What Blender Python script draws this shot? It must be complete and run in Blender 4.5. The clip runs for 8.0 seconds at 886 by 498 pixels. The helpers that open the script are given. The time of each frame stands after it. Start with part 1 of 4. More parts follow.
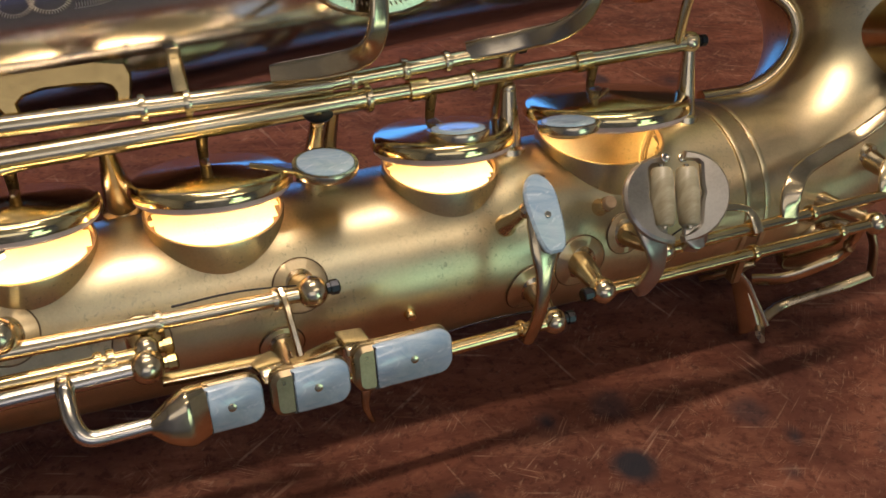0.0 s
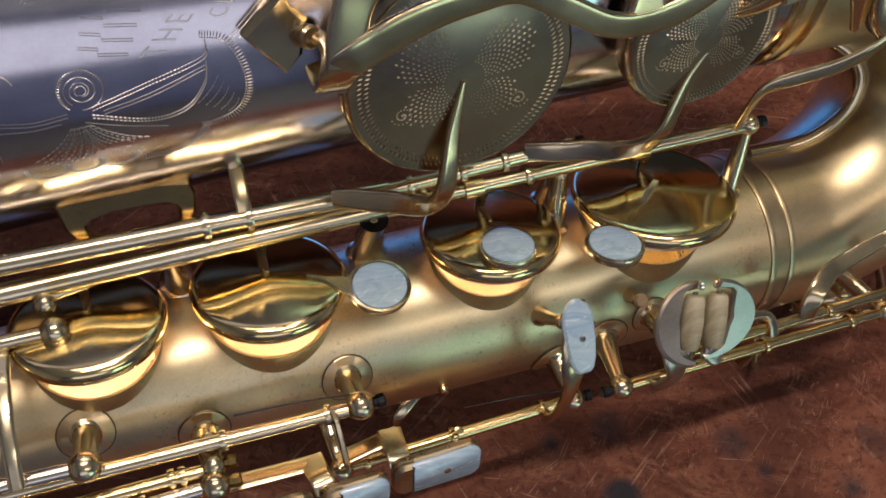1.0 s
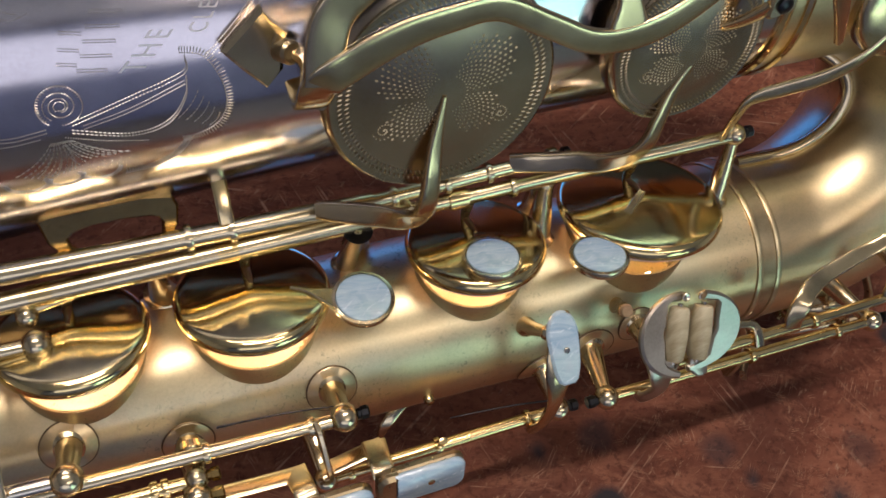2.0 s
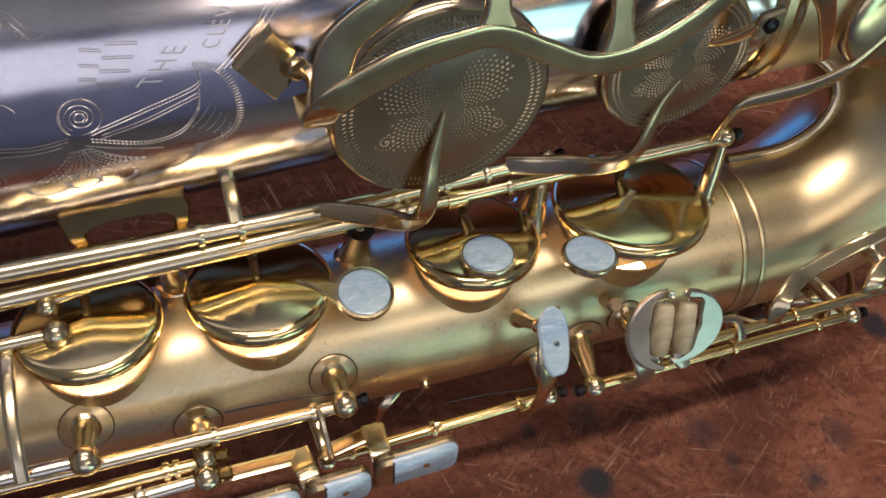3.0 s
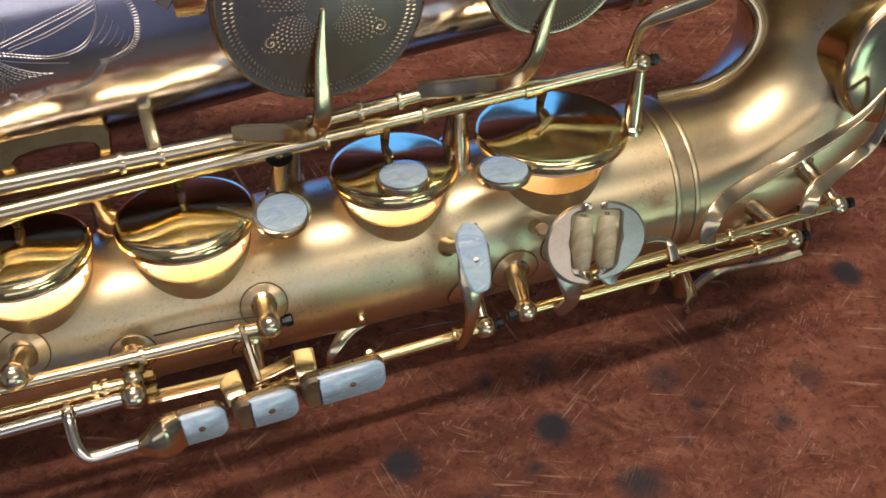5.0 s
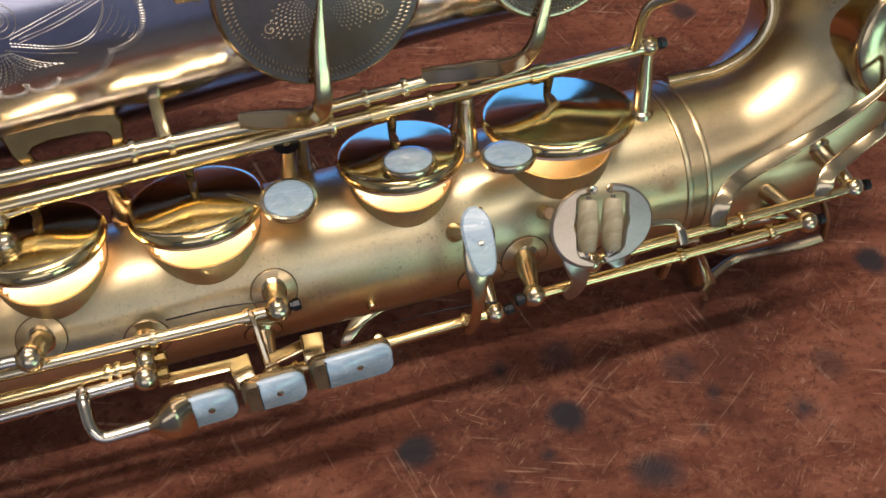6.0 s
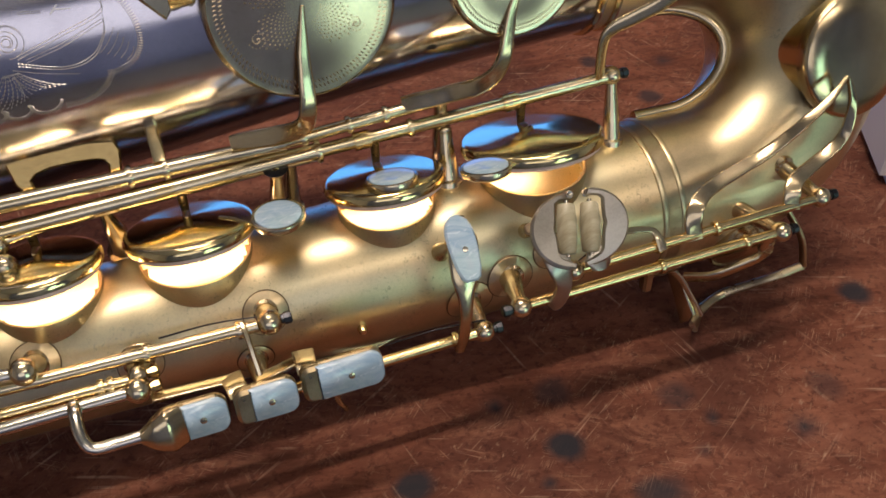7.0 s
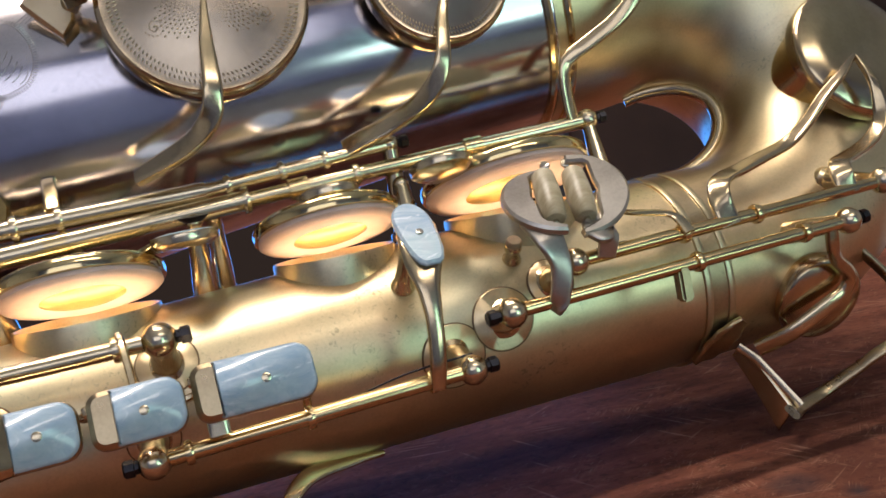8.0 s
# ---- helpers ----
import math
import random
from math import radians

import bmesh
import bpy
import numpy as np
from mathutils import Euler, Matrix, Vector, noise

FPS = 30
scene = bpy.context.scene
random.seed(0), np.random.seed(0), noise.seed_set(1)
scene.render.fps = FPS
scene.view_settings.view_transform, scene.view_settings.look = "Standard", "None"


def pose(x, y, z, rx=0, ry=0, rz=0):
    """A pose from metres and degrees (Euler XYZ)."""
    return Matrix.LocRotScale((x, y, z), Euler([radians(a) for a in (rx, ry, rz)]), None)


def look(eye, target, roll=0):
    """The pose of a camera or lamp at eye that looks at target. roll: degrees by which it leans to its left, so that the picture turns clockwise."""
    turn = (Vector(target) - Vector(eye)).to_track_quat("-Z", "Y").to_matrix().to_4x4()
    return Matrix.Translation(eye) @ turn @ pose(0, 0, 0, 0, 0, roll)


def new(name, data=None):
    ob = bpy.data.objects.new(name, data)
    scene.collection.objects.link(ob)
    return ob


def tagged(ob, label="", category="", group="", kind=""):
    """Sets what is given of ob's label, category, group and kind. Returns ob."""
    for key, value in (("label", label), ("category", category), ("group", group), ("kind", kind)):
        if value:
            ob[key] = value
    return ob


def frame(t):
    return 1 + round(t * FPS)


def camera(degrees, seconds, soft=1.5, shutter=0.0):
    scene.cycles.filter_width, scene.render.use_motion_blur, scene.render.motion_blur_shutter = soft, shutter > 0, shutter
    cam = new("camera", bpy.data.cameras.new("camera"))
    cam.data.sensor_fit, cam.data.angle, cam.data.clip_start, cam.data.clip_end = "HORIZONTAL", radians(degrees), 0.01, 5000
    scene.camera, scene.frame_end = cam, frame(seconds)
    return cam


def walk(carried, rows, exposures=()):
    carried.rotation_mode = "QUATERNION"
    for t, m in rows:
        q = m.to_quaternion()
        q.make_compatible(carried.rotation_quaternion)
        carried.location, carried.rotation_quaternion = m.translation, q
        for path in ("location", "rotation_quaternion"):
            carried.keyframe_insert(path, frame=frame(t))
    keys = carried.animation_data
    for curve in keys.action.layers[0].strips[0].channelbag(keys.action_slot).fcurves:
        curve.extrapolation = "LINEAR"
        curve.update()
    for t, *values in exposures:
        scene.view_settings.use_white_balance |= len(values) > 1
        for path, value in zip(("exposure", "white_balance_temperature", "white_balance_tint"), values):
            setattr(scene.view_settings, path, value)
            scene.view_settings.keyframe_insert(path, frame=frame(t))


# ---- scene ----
# ---------------------------------------------------------------- camera
cam = camera(52.6, 8.0, soft=1.6)
ROWS = [
    (0.0, -0.0992, -0.1512, 0.1891, 54.00, -3.97, -22.91),
    (0.2, -0.1050, -0.1238, 0.2288, 43.57, -7.41, -22.29),
    (0.5, -0.1035, -0.0990, 0.2557, 37.42, -7.41, -20.03),
    (1.0, -0.0963, -0.0824, 0.2666, 34.12, -8.32, -19.28),
    (1.5, -0.0921, -0.0816, 0.2638, 34.85, -8.22, -19.58),
    (3.0, -0.0923, -0.0770, 0.2844, 30.86, -8.88, -18.31),
    (3.5, -0.0894, -0.1050, 0.2744, 35.92, -7.41, -19.11),
    (4.0, -0.0767, -0.0852, 0.2832, 31.08, -7.93, -18.39),
    (4.5, -0.0717, -0.1199, 0.2722, 35.76, -5.48, -19.32),
    (6.0, -0.0578, -0.1387, 0.2683, 36.85, -1.11, -17.34),
    (6.5, -0.0687, -0.1675, 0.2583, 45.57, 1.27, -17.99),
    (7.0, -0.0669, -0.1801, 0.2401, 48.83, 1.01, -19.53),
    (7.1, -0.0591, -0.1837, 0.2077, 54.50, 2.19, -19.64),
    (7.4, -0.0436, -0.1804, 0.1434, 70.55, 6.78, -16.31),
    (7.5, -0.0494, -0.1911, 0.1285, 75.25, 7.05, -17.59),
    (7.6, -0.0478, -0.1927, 0.1192, 76.09, 8.59, -18.62),
    (7.8, -0.0470, -0.1919, 0.0923, 82.56, 10.49, -18.52),
    (8.0, -0.0515, -0.1887, 0.0827, 85.55, 11.09, -17.52),
]
walk(cam, [(t, pose(x, y, z, a, b, c)) for t, x, y, z, a, b, c in ROWS],
     exposures=((0.0, 0.72, 7400, 13), (0.5, 0.60, 6950, 13), (1.0, 0.64, 6850, 14), (1.5, 0.86, 6750, 13), (3.0, 0.90, 6900, 14), (3.5, 0.98, 7000, 14), (6.5, 1.00, 6900, 12), (7.0, 0.90, 7150, 13), (7.5, 1.10, 7200, 13), (8.0, 1.16, 6700, 12)))

# ---------------------------------------------------------------- light
world = bpy.data.worlds.new("world")
scene.world = world
world.use_nodes = True
world.node_tree.nodes["Background"].inputs[0].default_value = (0.60, 0.42, 0.36, 1)
world.node_tree.nodes["Background"].inputs[1].default_value = 0.02
scene.view_settings.exposure = 0.48


def area_lamp(name, eye, target, sx, sy, watts, colour):
    data = bpy.data.lights.new(name, "AREA")
    data.shape, data.size, data.size_y, data.energy, data.color = "RECTANGLE", sx, sy, watts, colour
    ob = new(name, data)
    ob.matrix_world = look(eye, target)
    return ob


LAMP_TOP = (-0.06, -0.02, 1.60)
LAMP_BACK_FILL = (0.1, 0.84, 1.60)
LAMP_FRONT = (0.62, -1.45, 1.56)
area_lamp("ceiling_lamp_light", LAMP_TOP, (-0.06, -0.02, 0.0), 0.9, 0.06, 7.9, (1.0, 0.905, 0.82))
area_lamp("ceiling_lamp_light", LAMP_FRONT, (0.62, 0, 0.0), 1.24, 0.18, 2.9, (1.0, 0.905, 0.82))
# added unseen fill: brightens the tabletop behind the bell
area_lamp("ceiling_lamp_light", LAMP_BACK_FILL, (0.1, 0.2, 0.0), 1.2, 0.09, 3.6, (1.0, 0.905, 0.82))
area_lamp("front_window_daylight", (-0.52, -2.19, 1.00), (-0.1, 0, 0.90), 1.86, 1.00, 4.0, (0.78, 0.83, 1.0))
# added fill with no tube of its own: ceiling bounce lifts the mid tones
area_lamp("ceiling_bounce_fill", (-0.06, -0.02, 1.665), (-0.06, -0.02, 3.0), 0.9, 0.14, 3.0, (1.0, 0.905, 0.82))
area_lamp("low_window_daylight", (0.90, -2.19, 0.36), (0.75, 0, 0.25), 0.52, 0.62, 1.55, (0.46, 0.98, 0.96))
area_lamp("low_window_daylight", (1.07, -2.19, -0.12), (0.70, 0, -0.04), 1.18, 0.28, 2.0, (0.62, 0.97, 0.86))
area_lamp("far_window_daylight", (0.1, 2.39, 0.10), (0.1, 0, 0.05), 2.1, 0.48, 5.1, (0.05, 0.27, 1.0))


# ---------------------------------------------------------------- materials
class Mat:
    """A node material with small helpers for texture chains."""

    def __init__(self, name, colour, rough=0.5, metal=0.0, coat=0.0):
        self.m = bpy.data.materials.new(name)
        self.m.use_nodes = True
        self.t = self.m.node_tree
        self.n, self.l = self.t.nodes, self.t.links
        self.b = self.n["Principled BSDF"]
        self.b.inputs["Base Color"].default_value = (*colour, 1)
        self.b.inputs["Roughness"].default_value = rough
        self.b.inputs["Metallic"].default_value = metal
        self.b.inputs["Coat Weight"].default_value = coat
        self.co = self.n.new("ShaderNodeTexCoord")

    def mapped(self, scale=(1, 1, 1), rot=(0, 0, 0)):
        """Object coordinates, turned first and then stretched."""
        out = self.co.outputs["Object"]
        for key, value in (("Rotation", rot), ("Scale", scale)):
            mp = self.n.new("ShaderNodeMapping")
            mp.inputs[key].default_value = value
            self.l.new(out, mp.inputs["Vector"])
            out = mp.outputs[0]
        return out

    def noise(self, scale, detail=4, rough=0.55, vector=None, distortion=0.0):
        nd = self.n.new("ShaderNodeTexNoise")
        nd.inputs["Scale"].default_value = scale
        nd.inputs["Detail"].default_value = detail
        nd.inputs["Roughness"].default_value = rough
        nd.inputs["Distortion"].default_value = distortion
        self.l.new(vector if vector is not None else self.co.outputs["Object"], nd.inputs["Vector"])
        return nd.outputs["Fac"]

    def ramp(self, fac, *stops):
        nd = self.n.new("ShaderNodeValToRGB")
        while len(nd.color_ramp.elements) < len(stops):
            nd.color_ramp.elements.new(0.5)
        for el, (p, c) in zip(nd.color_ramp.elements, stops):
            el.position = p
            el.color = (*c, 1) if isinstance(c, tuple) else (c, c, c, 1)
        self.l.new(fac, nd.inputs[0])
        return nd.outputs[0]

    def mix(self, fac, a, b, mode="MIX"):
        nd = self.n.new("ShaderNodeMix")
        nd.data_type, nd.blend_type = "RGBA", mode
        for sock, v in ((nd.inputs[0], fac), (nd.inputs[6], a), (nd.inputs[7], b)):
            if isinstance(v, tuple):
                sock.default_value = (*v, 1)
            elif isinstance(v, float):
                sock.default_value = v
            else:
                self.l.new(v, sock)
        return nd.outputs[2]

    def math(self, op, a, b=None):
        nd = self.n.new("ShaderNodeMath")
        nd.operation = op
        for sock, v in zip(nd.inputs, (a, b)):
            if v is None:
                continue
            if isinstance(v, (int, float)):
                sock.default_value = v
            else:
                self.l.new(v, sock)
        return nd.outputs[0]

    def colour(self, sock):
        self.l.new(sock, self.b.inputs["Base Color"])
        return self

    def rough(self, sock):
        self.l.new(sock, self.b.inputs["Roughness"])
        return self

    def bump(self, sock, strength, distance):
        nd = self.n.new("ShaderNodeBump")
        nd.inputs["Strength"].default_value = strength
        nd.inputs["Distance"].default_value = distance
        self.l.new(sock, nd.inputs["Height"])
        self.l.new(nd.outputs[0], self.b.inputs["Normal"])
        return self


# x, y, z and reach of the dirtiest patches on the body tube
GRIME_SPOTS = [(0.066, 0.010, 0.062, 0.012), (-0.006, 0.008, 0.050, 0.010), (-0.046, 0.008, 0.046, 0.012), (0.070, 0.020, 0.068, 0.010), (0.020, 0.006, 0.055, 0.009)]


def metal(name, light, dark, rough_lo, rough_hi, tarnish=0.35, grain=0.00002, stretch=(1, 1, 1), grime=0.0, lacquer=0.0):
    """Worn metal: blotchy tarnish, fine brushed grain, patchy gloss."""
    m = Mat(name, light, rough_lo, 1.0)
    big = m.noise(45, 5, 0.6)
    small = m.noise(420, 3, 0.6, m.mapped(stretch))
    tone = m.ramp(big, (0.30, dark), (0.30 + tarnish, light))
    spots = m.ramp(m.noise(260, 2, 0.5), (0.68, 0.0), (0.80, 1.0))
    fine = m.noise(1500, 2, 0.6)
    m.colour(m.mix(0.22 if lacquer else 0.10, m.mix(m.math("MULTIPLY", spots, 0.35), tone, tuple(c * 0.45 for c in dark)), m.ramp(fine, (0.35, tuple(c * 0.55 for c in dark)), (0.6, light))))
    rough = m.ramp(m.math("ADD", m.math("MULTIPLY", big, 0.5), m.math("MULTIPLY", small, 0.5)), (0.3, rough_lo), (0.7, rough_hi))
    if grime:
        where = m.ramp(m.noise(30, 3, 0.5), (0.54, 0.0), (0.66, 1.0))
        for x, y, z, r in GRIME_SPOTS:
            far = m.n.new("ShaderNodeVectorMath")
            far.operation = "DISTANCE"
            m.l.new(m.co.outputs["Object"], far.inputs[0])
            far.inputs[1].default_value = (x + 0.107, y - 0.0314, z - 0.0421)
            where = m.math("MAXIMUM", where, m.ramp(far.outputs["Value"], (r * 0.3, 1.0), (r, 0.0)))
        marks = m.math("MULTIPLY", where, m.ramp(m.noise(650, 4, 0.7, m.mapped((1, 1, 1), (0.2, 0.1, 0.5)), 0.8), (0.56, 0.0), (0.66, 1.0)))
        marks = m.math("MULTIPLY", marks, grime)
        m.colour(m.mix(marks, m.b.inputs["Base Color"].links[0].from_socket, (0.06, 0.045, 0.03)))
        rough = m.mix(marks, rough, (0.6, 0.6, 0.6))
    m.rough(rough)
    if grain:
        m.bump(small, 0.25, grain)
    if lacquer:
        hue = m.ramp(m.noise(17, 3, 0.55, m.mapped((0.7, 1, 1), (0.3, 0, 0.2))), (0.34, (0.76, 0.58, 0.38)), (0.50, light), (0.66, (0.60, 0.62, 0.44)))
        haze = m.ramp(m.noise(75, 6, 0.7, m.mapped((0.6, 1, 1), (0.1, 0.4, 0.2)), 0.5), (0.50, 0.0), (0.72, 0.55))
        hue = m.mix(haze, hue, (0.36, 0.30, 0.20))
        m.colour(m.mix(0.55, m.b.inputs["Base Color"].links[0].from_socket, hue))
        m.b.inputs["Coat Weight"].default_value = lacquer
        m.b.inputs["Coat Roughness"].default_value = 0.22
    return m.m


GOLD_SATIN = metal("satin_gold", (0.75, 0.60, 0.36), (0.56, 0.44, 0.25), 0.31, 0.43, stretch=(0.06, 1, 1), grime=0.9, lacquer=0.28)
GOLD_BRIGHT = metal("bright_gold", (0.82, 0.64, 0.36), (0.66, 0.48, 0.22), 0.15, 0.20, grain=0.0)
GOLD_PALE = metal("pale_gold", (0.76, 0.65, 0.45), (0.58, 0.47, 0.29), 0.18, 0.24, grain=0.0)
CUP_MIRROR = metal("polished_cup", (0.84, 0.68, 0.36), (0.72, 0.55, 0.26), 0.08, 0.15, grain=0.000004)
BRASS = metal("yellow_brass", (0.52, 0.37, 0.15), (0.30, 0.20, 0.08), 0.16, 0.26, grain=0.000005)
CUP_ETCHED = metal("etched_cup", (0.60, 0.50, 0.37), (0.40, 0.32, 0.22), 0.15, 0.25)
STRAP = metal("strap_gold", (0.72, 0.58, 0.37), (0.50, 0.39, 0.23), 0.15, 0.24, grain=0.000004)
ETCH_GOLD = metal("cut_gold", (0.62, 0.54, 0.40), (0.48, 0.40, 0.29), 0.40, 0.52, grain=0.0)
SILVER = metal("worn_silver", (0.66, 0.63, 0.67), (0.50, 0.47, 0.51), 0.12, 0.19, stretch=(0.3, 1, 1))
STEEL = metal("rod_steel", (0.70, 0.65, 0.56), (0.52, 0.47, 0.38), 0.12, 0.26)
NICKEL = metal("tarnished_plate", (0.56, 0.52, 0.46), (0.36, 0.32, 0.27), 0.28, 0.40, 0.30)
ETCH = metal("cut_silver", (0.70, 0.68, 0.68), (0.56, 0.54, 0.55), 0.32, 0.45)
BLACK_STEEL = metal("black_screw", (0.05, 0.05, 0.06), (0.03, 0.03, 0.03), 0.25, 0.4)
GRIMY_GOLD = metal("grimy_gold", (0.62, 0.51, 0.33), (0.36, 0.28, 0.17), 0.32, 0.46, grime=1.0)
WORN_GOLD = metal("worn_key_gold", (0.54, 0.43, 0.27), (0.32, 0.24, 0.14), 0.24, 0.36, grain=0.000006)
DIRT = metal("dirty_seam", (0.26, 0.19, 0.11), (0.12, 0.08, 0.05), 0.4, 0.6)
GOLD_INSIDE = metal("bore_brass", (0.80, 0.55, 0.26), (0.66, 0.42, 0.18), 0.30, 0.45)


def pearl_material():
    m = Mat("mother_of_pearl", (0.75, 0.78, 0.80), 0.16, 0.0, 0.6)
    veil = m.noise(140, 5, 0.65, m.mapped((0.5, 1.8, 1.0), (0, 0, 0.3)), 2.2)
    fleck = m.noise(330, 3, 0.6, m.mapped((0.35, 1.0, 1.0), (0, 0, -0.4)), 1.5)
    tint = m.ramp(m.noise(60, 3, 0.5), (0.3, (0.30, 0.46, 0.66)), (0.5, (0.38, 0.53, 0.65)), (0.62, (0.40, 0.59, 0.64)), (0.75, (0.52, 0.52, 0.62)))
    base = m.mix(0.5, tint, m.ramp(veil, (0.35, (0.27, 0.40, 0.55)), (0.62, (0.58, 0.69, 0.76))), "MIX")
    m.colour(m.mix(m.ramp(fleck, (0.56, 0.0), (0.70, 0.5)), base, (0.78, 0.84, 0.90)))
    m.rough(m.ramp(fleck, (0.3, 0.12), (0.7, 0.30)))
    m.bump(veil, 0.12, 0.00006)
    return m.m


def pad_material():
    m = Mat("pad_leather", (0.75, 0.50, 0.38), 0.6)
    fine = m.noise(900, 4, 0.6)
    m.colour(m.ramp(m.noise(90, 4), (0.3, (0.62, 0.44, 0.38)), (0.7, (0.78, 0.60, 0.53))))
    m.bump(fine, 0.3, 0.00008)
    return m.m


def bone_material():
    m = Mat("bone_roller", (0.42, 0.36, 0.24), 0.35)
    m.colour(m.ramp(m.noise(110, 4, 0.6, m.mapped((1, 4, 1))), (0.3, (0.26, 0.21, 0.12)), (0.7, (0.52, 0.46, 0.32))))
    return m.m


PEARL, PAD, BONE = pearl_material(), pad_material(), bone_material()


def plain(name, colour, rough, scale=12.0, spread=0.15, bump=0.0):
    m = Mat(name, colour, rough)
    n = m.noise(scale, 5)
    m.colour(m.ramp(n, (0.3, tuple(c * (1 - spread) for c in colour)), (0.7, tuple(min(1, c * (1 + spread)) for c in colour))))
    if bump:
        m.bump(n, 0.3, bump)
    return m.m


FELT = plain("felt_stop", (0.34, 0.24, 0.15), 0.9, 300.0, 0.2, 0.0001)


def wood_material():
    """Old red-brown varnished table top with ink stains, scratches and scuffs."""
    m = Mat("old_varnished_wood", (0.16, 0.05, 0.03), 0.5, 0.0, 0.0)
    grain = m.noise(70, 7, 0.7, m.mapped((0.3, 1.0, 1.0), (0, 0, 0.15)), 0.6)
    base = m.ramp(grain, (0.30, (0.072, 0.025, 0.016)), (0.5, (0.172, 0.060, 0.037)), (0.70, (0.280, 0.112, 0.070)))
    blotch = m.noise(16, 5, 0.6)
    base = m.mix(m.ramp(blotch, (0.45, 0.0), (0.65, 0.75)), base, (0.084, 0.032, 0.023))
    scratch = None
    for angle, sc, lo, thin in ((0.6, 60, 0.57, 30), (-0.8, 75, 0.57, 26), (1.2, 55, 0.58, 34), (0.1, 110, 0.59, 18), (-0.3, 90, 0.58, 26), (2.3, 65, 0.57, 30), (1.7, 130, 0.60, 15)):
        fac = m.noise(sc, 1.5, 0.5, m.mapped((1.0, thin * 1.5, 1.0), (0, 0, angle)), 0.08)
        line = m.ramp(fac, (lo, 0.0), (lo + 0.06, 1.0))
        gate = m.ramp(m.noise(sc * 1.3, 2, 0.5, m.mapped((1, 1, 1), (0, 0, angle + 1))), (0.60, 0.0), (0.70, 0.8))
        line = m.math("MULTIPLY", line, gate)
        scratch = line if scratch is None else m.math("MAXIMUM", scratch, line)
    patch = m.ramp(m.noise(26, 4, 0.6), (0.40, 0.05), (0.60, 0.9))
    scratch = m.math("MULTIPLY", scratch, patch)
    base = m.mix(m.math("MULTIPLY", scratch, 0.9), base, (0.46, 0.27, 0.18))
    cloud = m.ramp(m.noise(95, 6, 0.75, m.mapped((0.5, 1.0, 1.0), (0, 0, 0.4)), 1.0), (0.50, 0.0), (0.72, 0.75))
    base = m.mix(m.math("MULTIPLY", cloud, patch), base, (0.36, 0.158, 0.098))
    for angle in (0.35, -0.55, 1.35):
        hair = m.ramp(m.noise(230, 2, 0.5, m.mapped((0.10, 2.4, 1.0), (0, 0, angle)), 0.05), (0.62, 0.0), (0.69, 0.55))
        zone = m.ramp(m.noise(34, 3, 0.6, m.mapped((1, 1, 1), (0, 0, angle + 0.7))), (0.52, 0.0), (0.62, 1.0))
        base = m.mix(m.math("MULTIPLY", hair, zone), base, (0.44, 0.27, 0.19))
    specks = m.ramp(m.noise(520, 4, 0.65, m.mapped((0.35, 1.0, 1.0), (0, 0, -0.7))), (0.60, 0.0), (0.70, 0.7))
    darks = m.ramp(m.noise(300, 4, 0.7), (0.36, 0.55), (0.48, 0.0))
    base = m.mix(darks, base, (0.05, 0.016, 0.012))
    base = m.mix(m.math("MULTIPLY", specks, patch), base, (0.38, 0.24, 0.16))
    wobble = m.n.new("ShaderNodeTexNoise")
    wobble.inputs["Scale"].default_value = 110
    wobble.inputs["Detail"].default_value = 4
    m.l.new(m.co.outputs["Object"], wobble.inputs["Vector"])
    shift = m.n.new("ShaderNodeVectorMath")
    shift.operation = "MULTIPLY_ADD"
    m.l.new(wobble.outputs["Color"], shift.inputs[0])
    shift.inputs[1].default_value = (0.0045, 0.0045, 0.0)
    m.l.new(m.co.outputs["Object"], shift.inputs[2])
    for x, y, r, deep in STAINS:
        far = m.n.new("ShaderNodeVectorMath")
        far.operation = "DISTANCE"
        m.l.new(shift.outputs[0], far.inputs[0])
        far.inputs[1].default_value = (x + 0.00225, y + 0.00225, 0.0)
        disc = m.ramp(far.outputs["Value"], (0.0, deep), (max(0.0, r - 0.0010), deep * 0.95), (r + 0.0005, 0.0))
        base = m.mix(disc, base, (0.028, 0.028, 0.034))
    m.colour(base)
    m.rough(m.ramp(blotch, (0.3, 0.46), (0.7, 0.62)))
    m.b.inputs["Specular IOR Level"].default_value = 0.06
    m.bump(m.math("SUBTRACT", grain, scratch), 0.25, 0.0002)
    return m.m


# x, y, radius and depth of the dark stains on the table top
STAINS = [
    (0.0260, -0.0253, 0.0069, 0.98), (0.0105, -0.0027, 0.0037, 0.95), (0.0316, -0.0028, 0.0067, 0.60), (0.0699, -0.0196, 0.0066, 0.55),
    (0.0767, -0.0316, 0.0033, 0.85), (0.1029, -0.0454, 0.0040, 0.95), (0.0670, -0.0419, 0.0026, 0.60), (0.0436, -0.0513, 0.0047, 0.85),
    (0.0493, -0.0518, 0.0043, 0.80), (0.0148, -0.0366, 0.0029, 0.90), (-0.0038, -0.0429, 0.0039, 0.80), (0.1594, 0.0011, 0.0052, 0.95),
    (0.1203, -0.0325, 0.0047, 0.50), (-0.0252, -0.0228, 0.0069, 0.95), (0.145, 0.195, 0.005, 0.80), (0.157, 0.153, 0.005, 0.80), (0.181, 0.182, 0.004, 0.7),
    (0.122, 0.125, 0.0045, 0.80), (0.085, 0.135, 0.0034, 0.69), (0.02, 0.12, 0.0056, 0.69),
]
WOOD = wood_material()


# ---------------------------------------------------------------- builders
WORLD_AT = {}


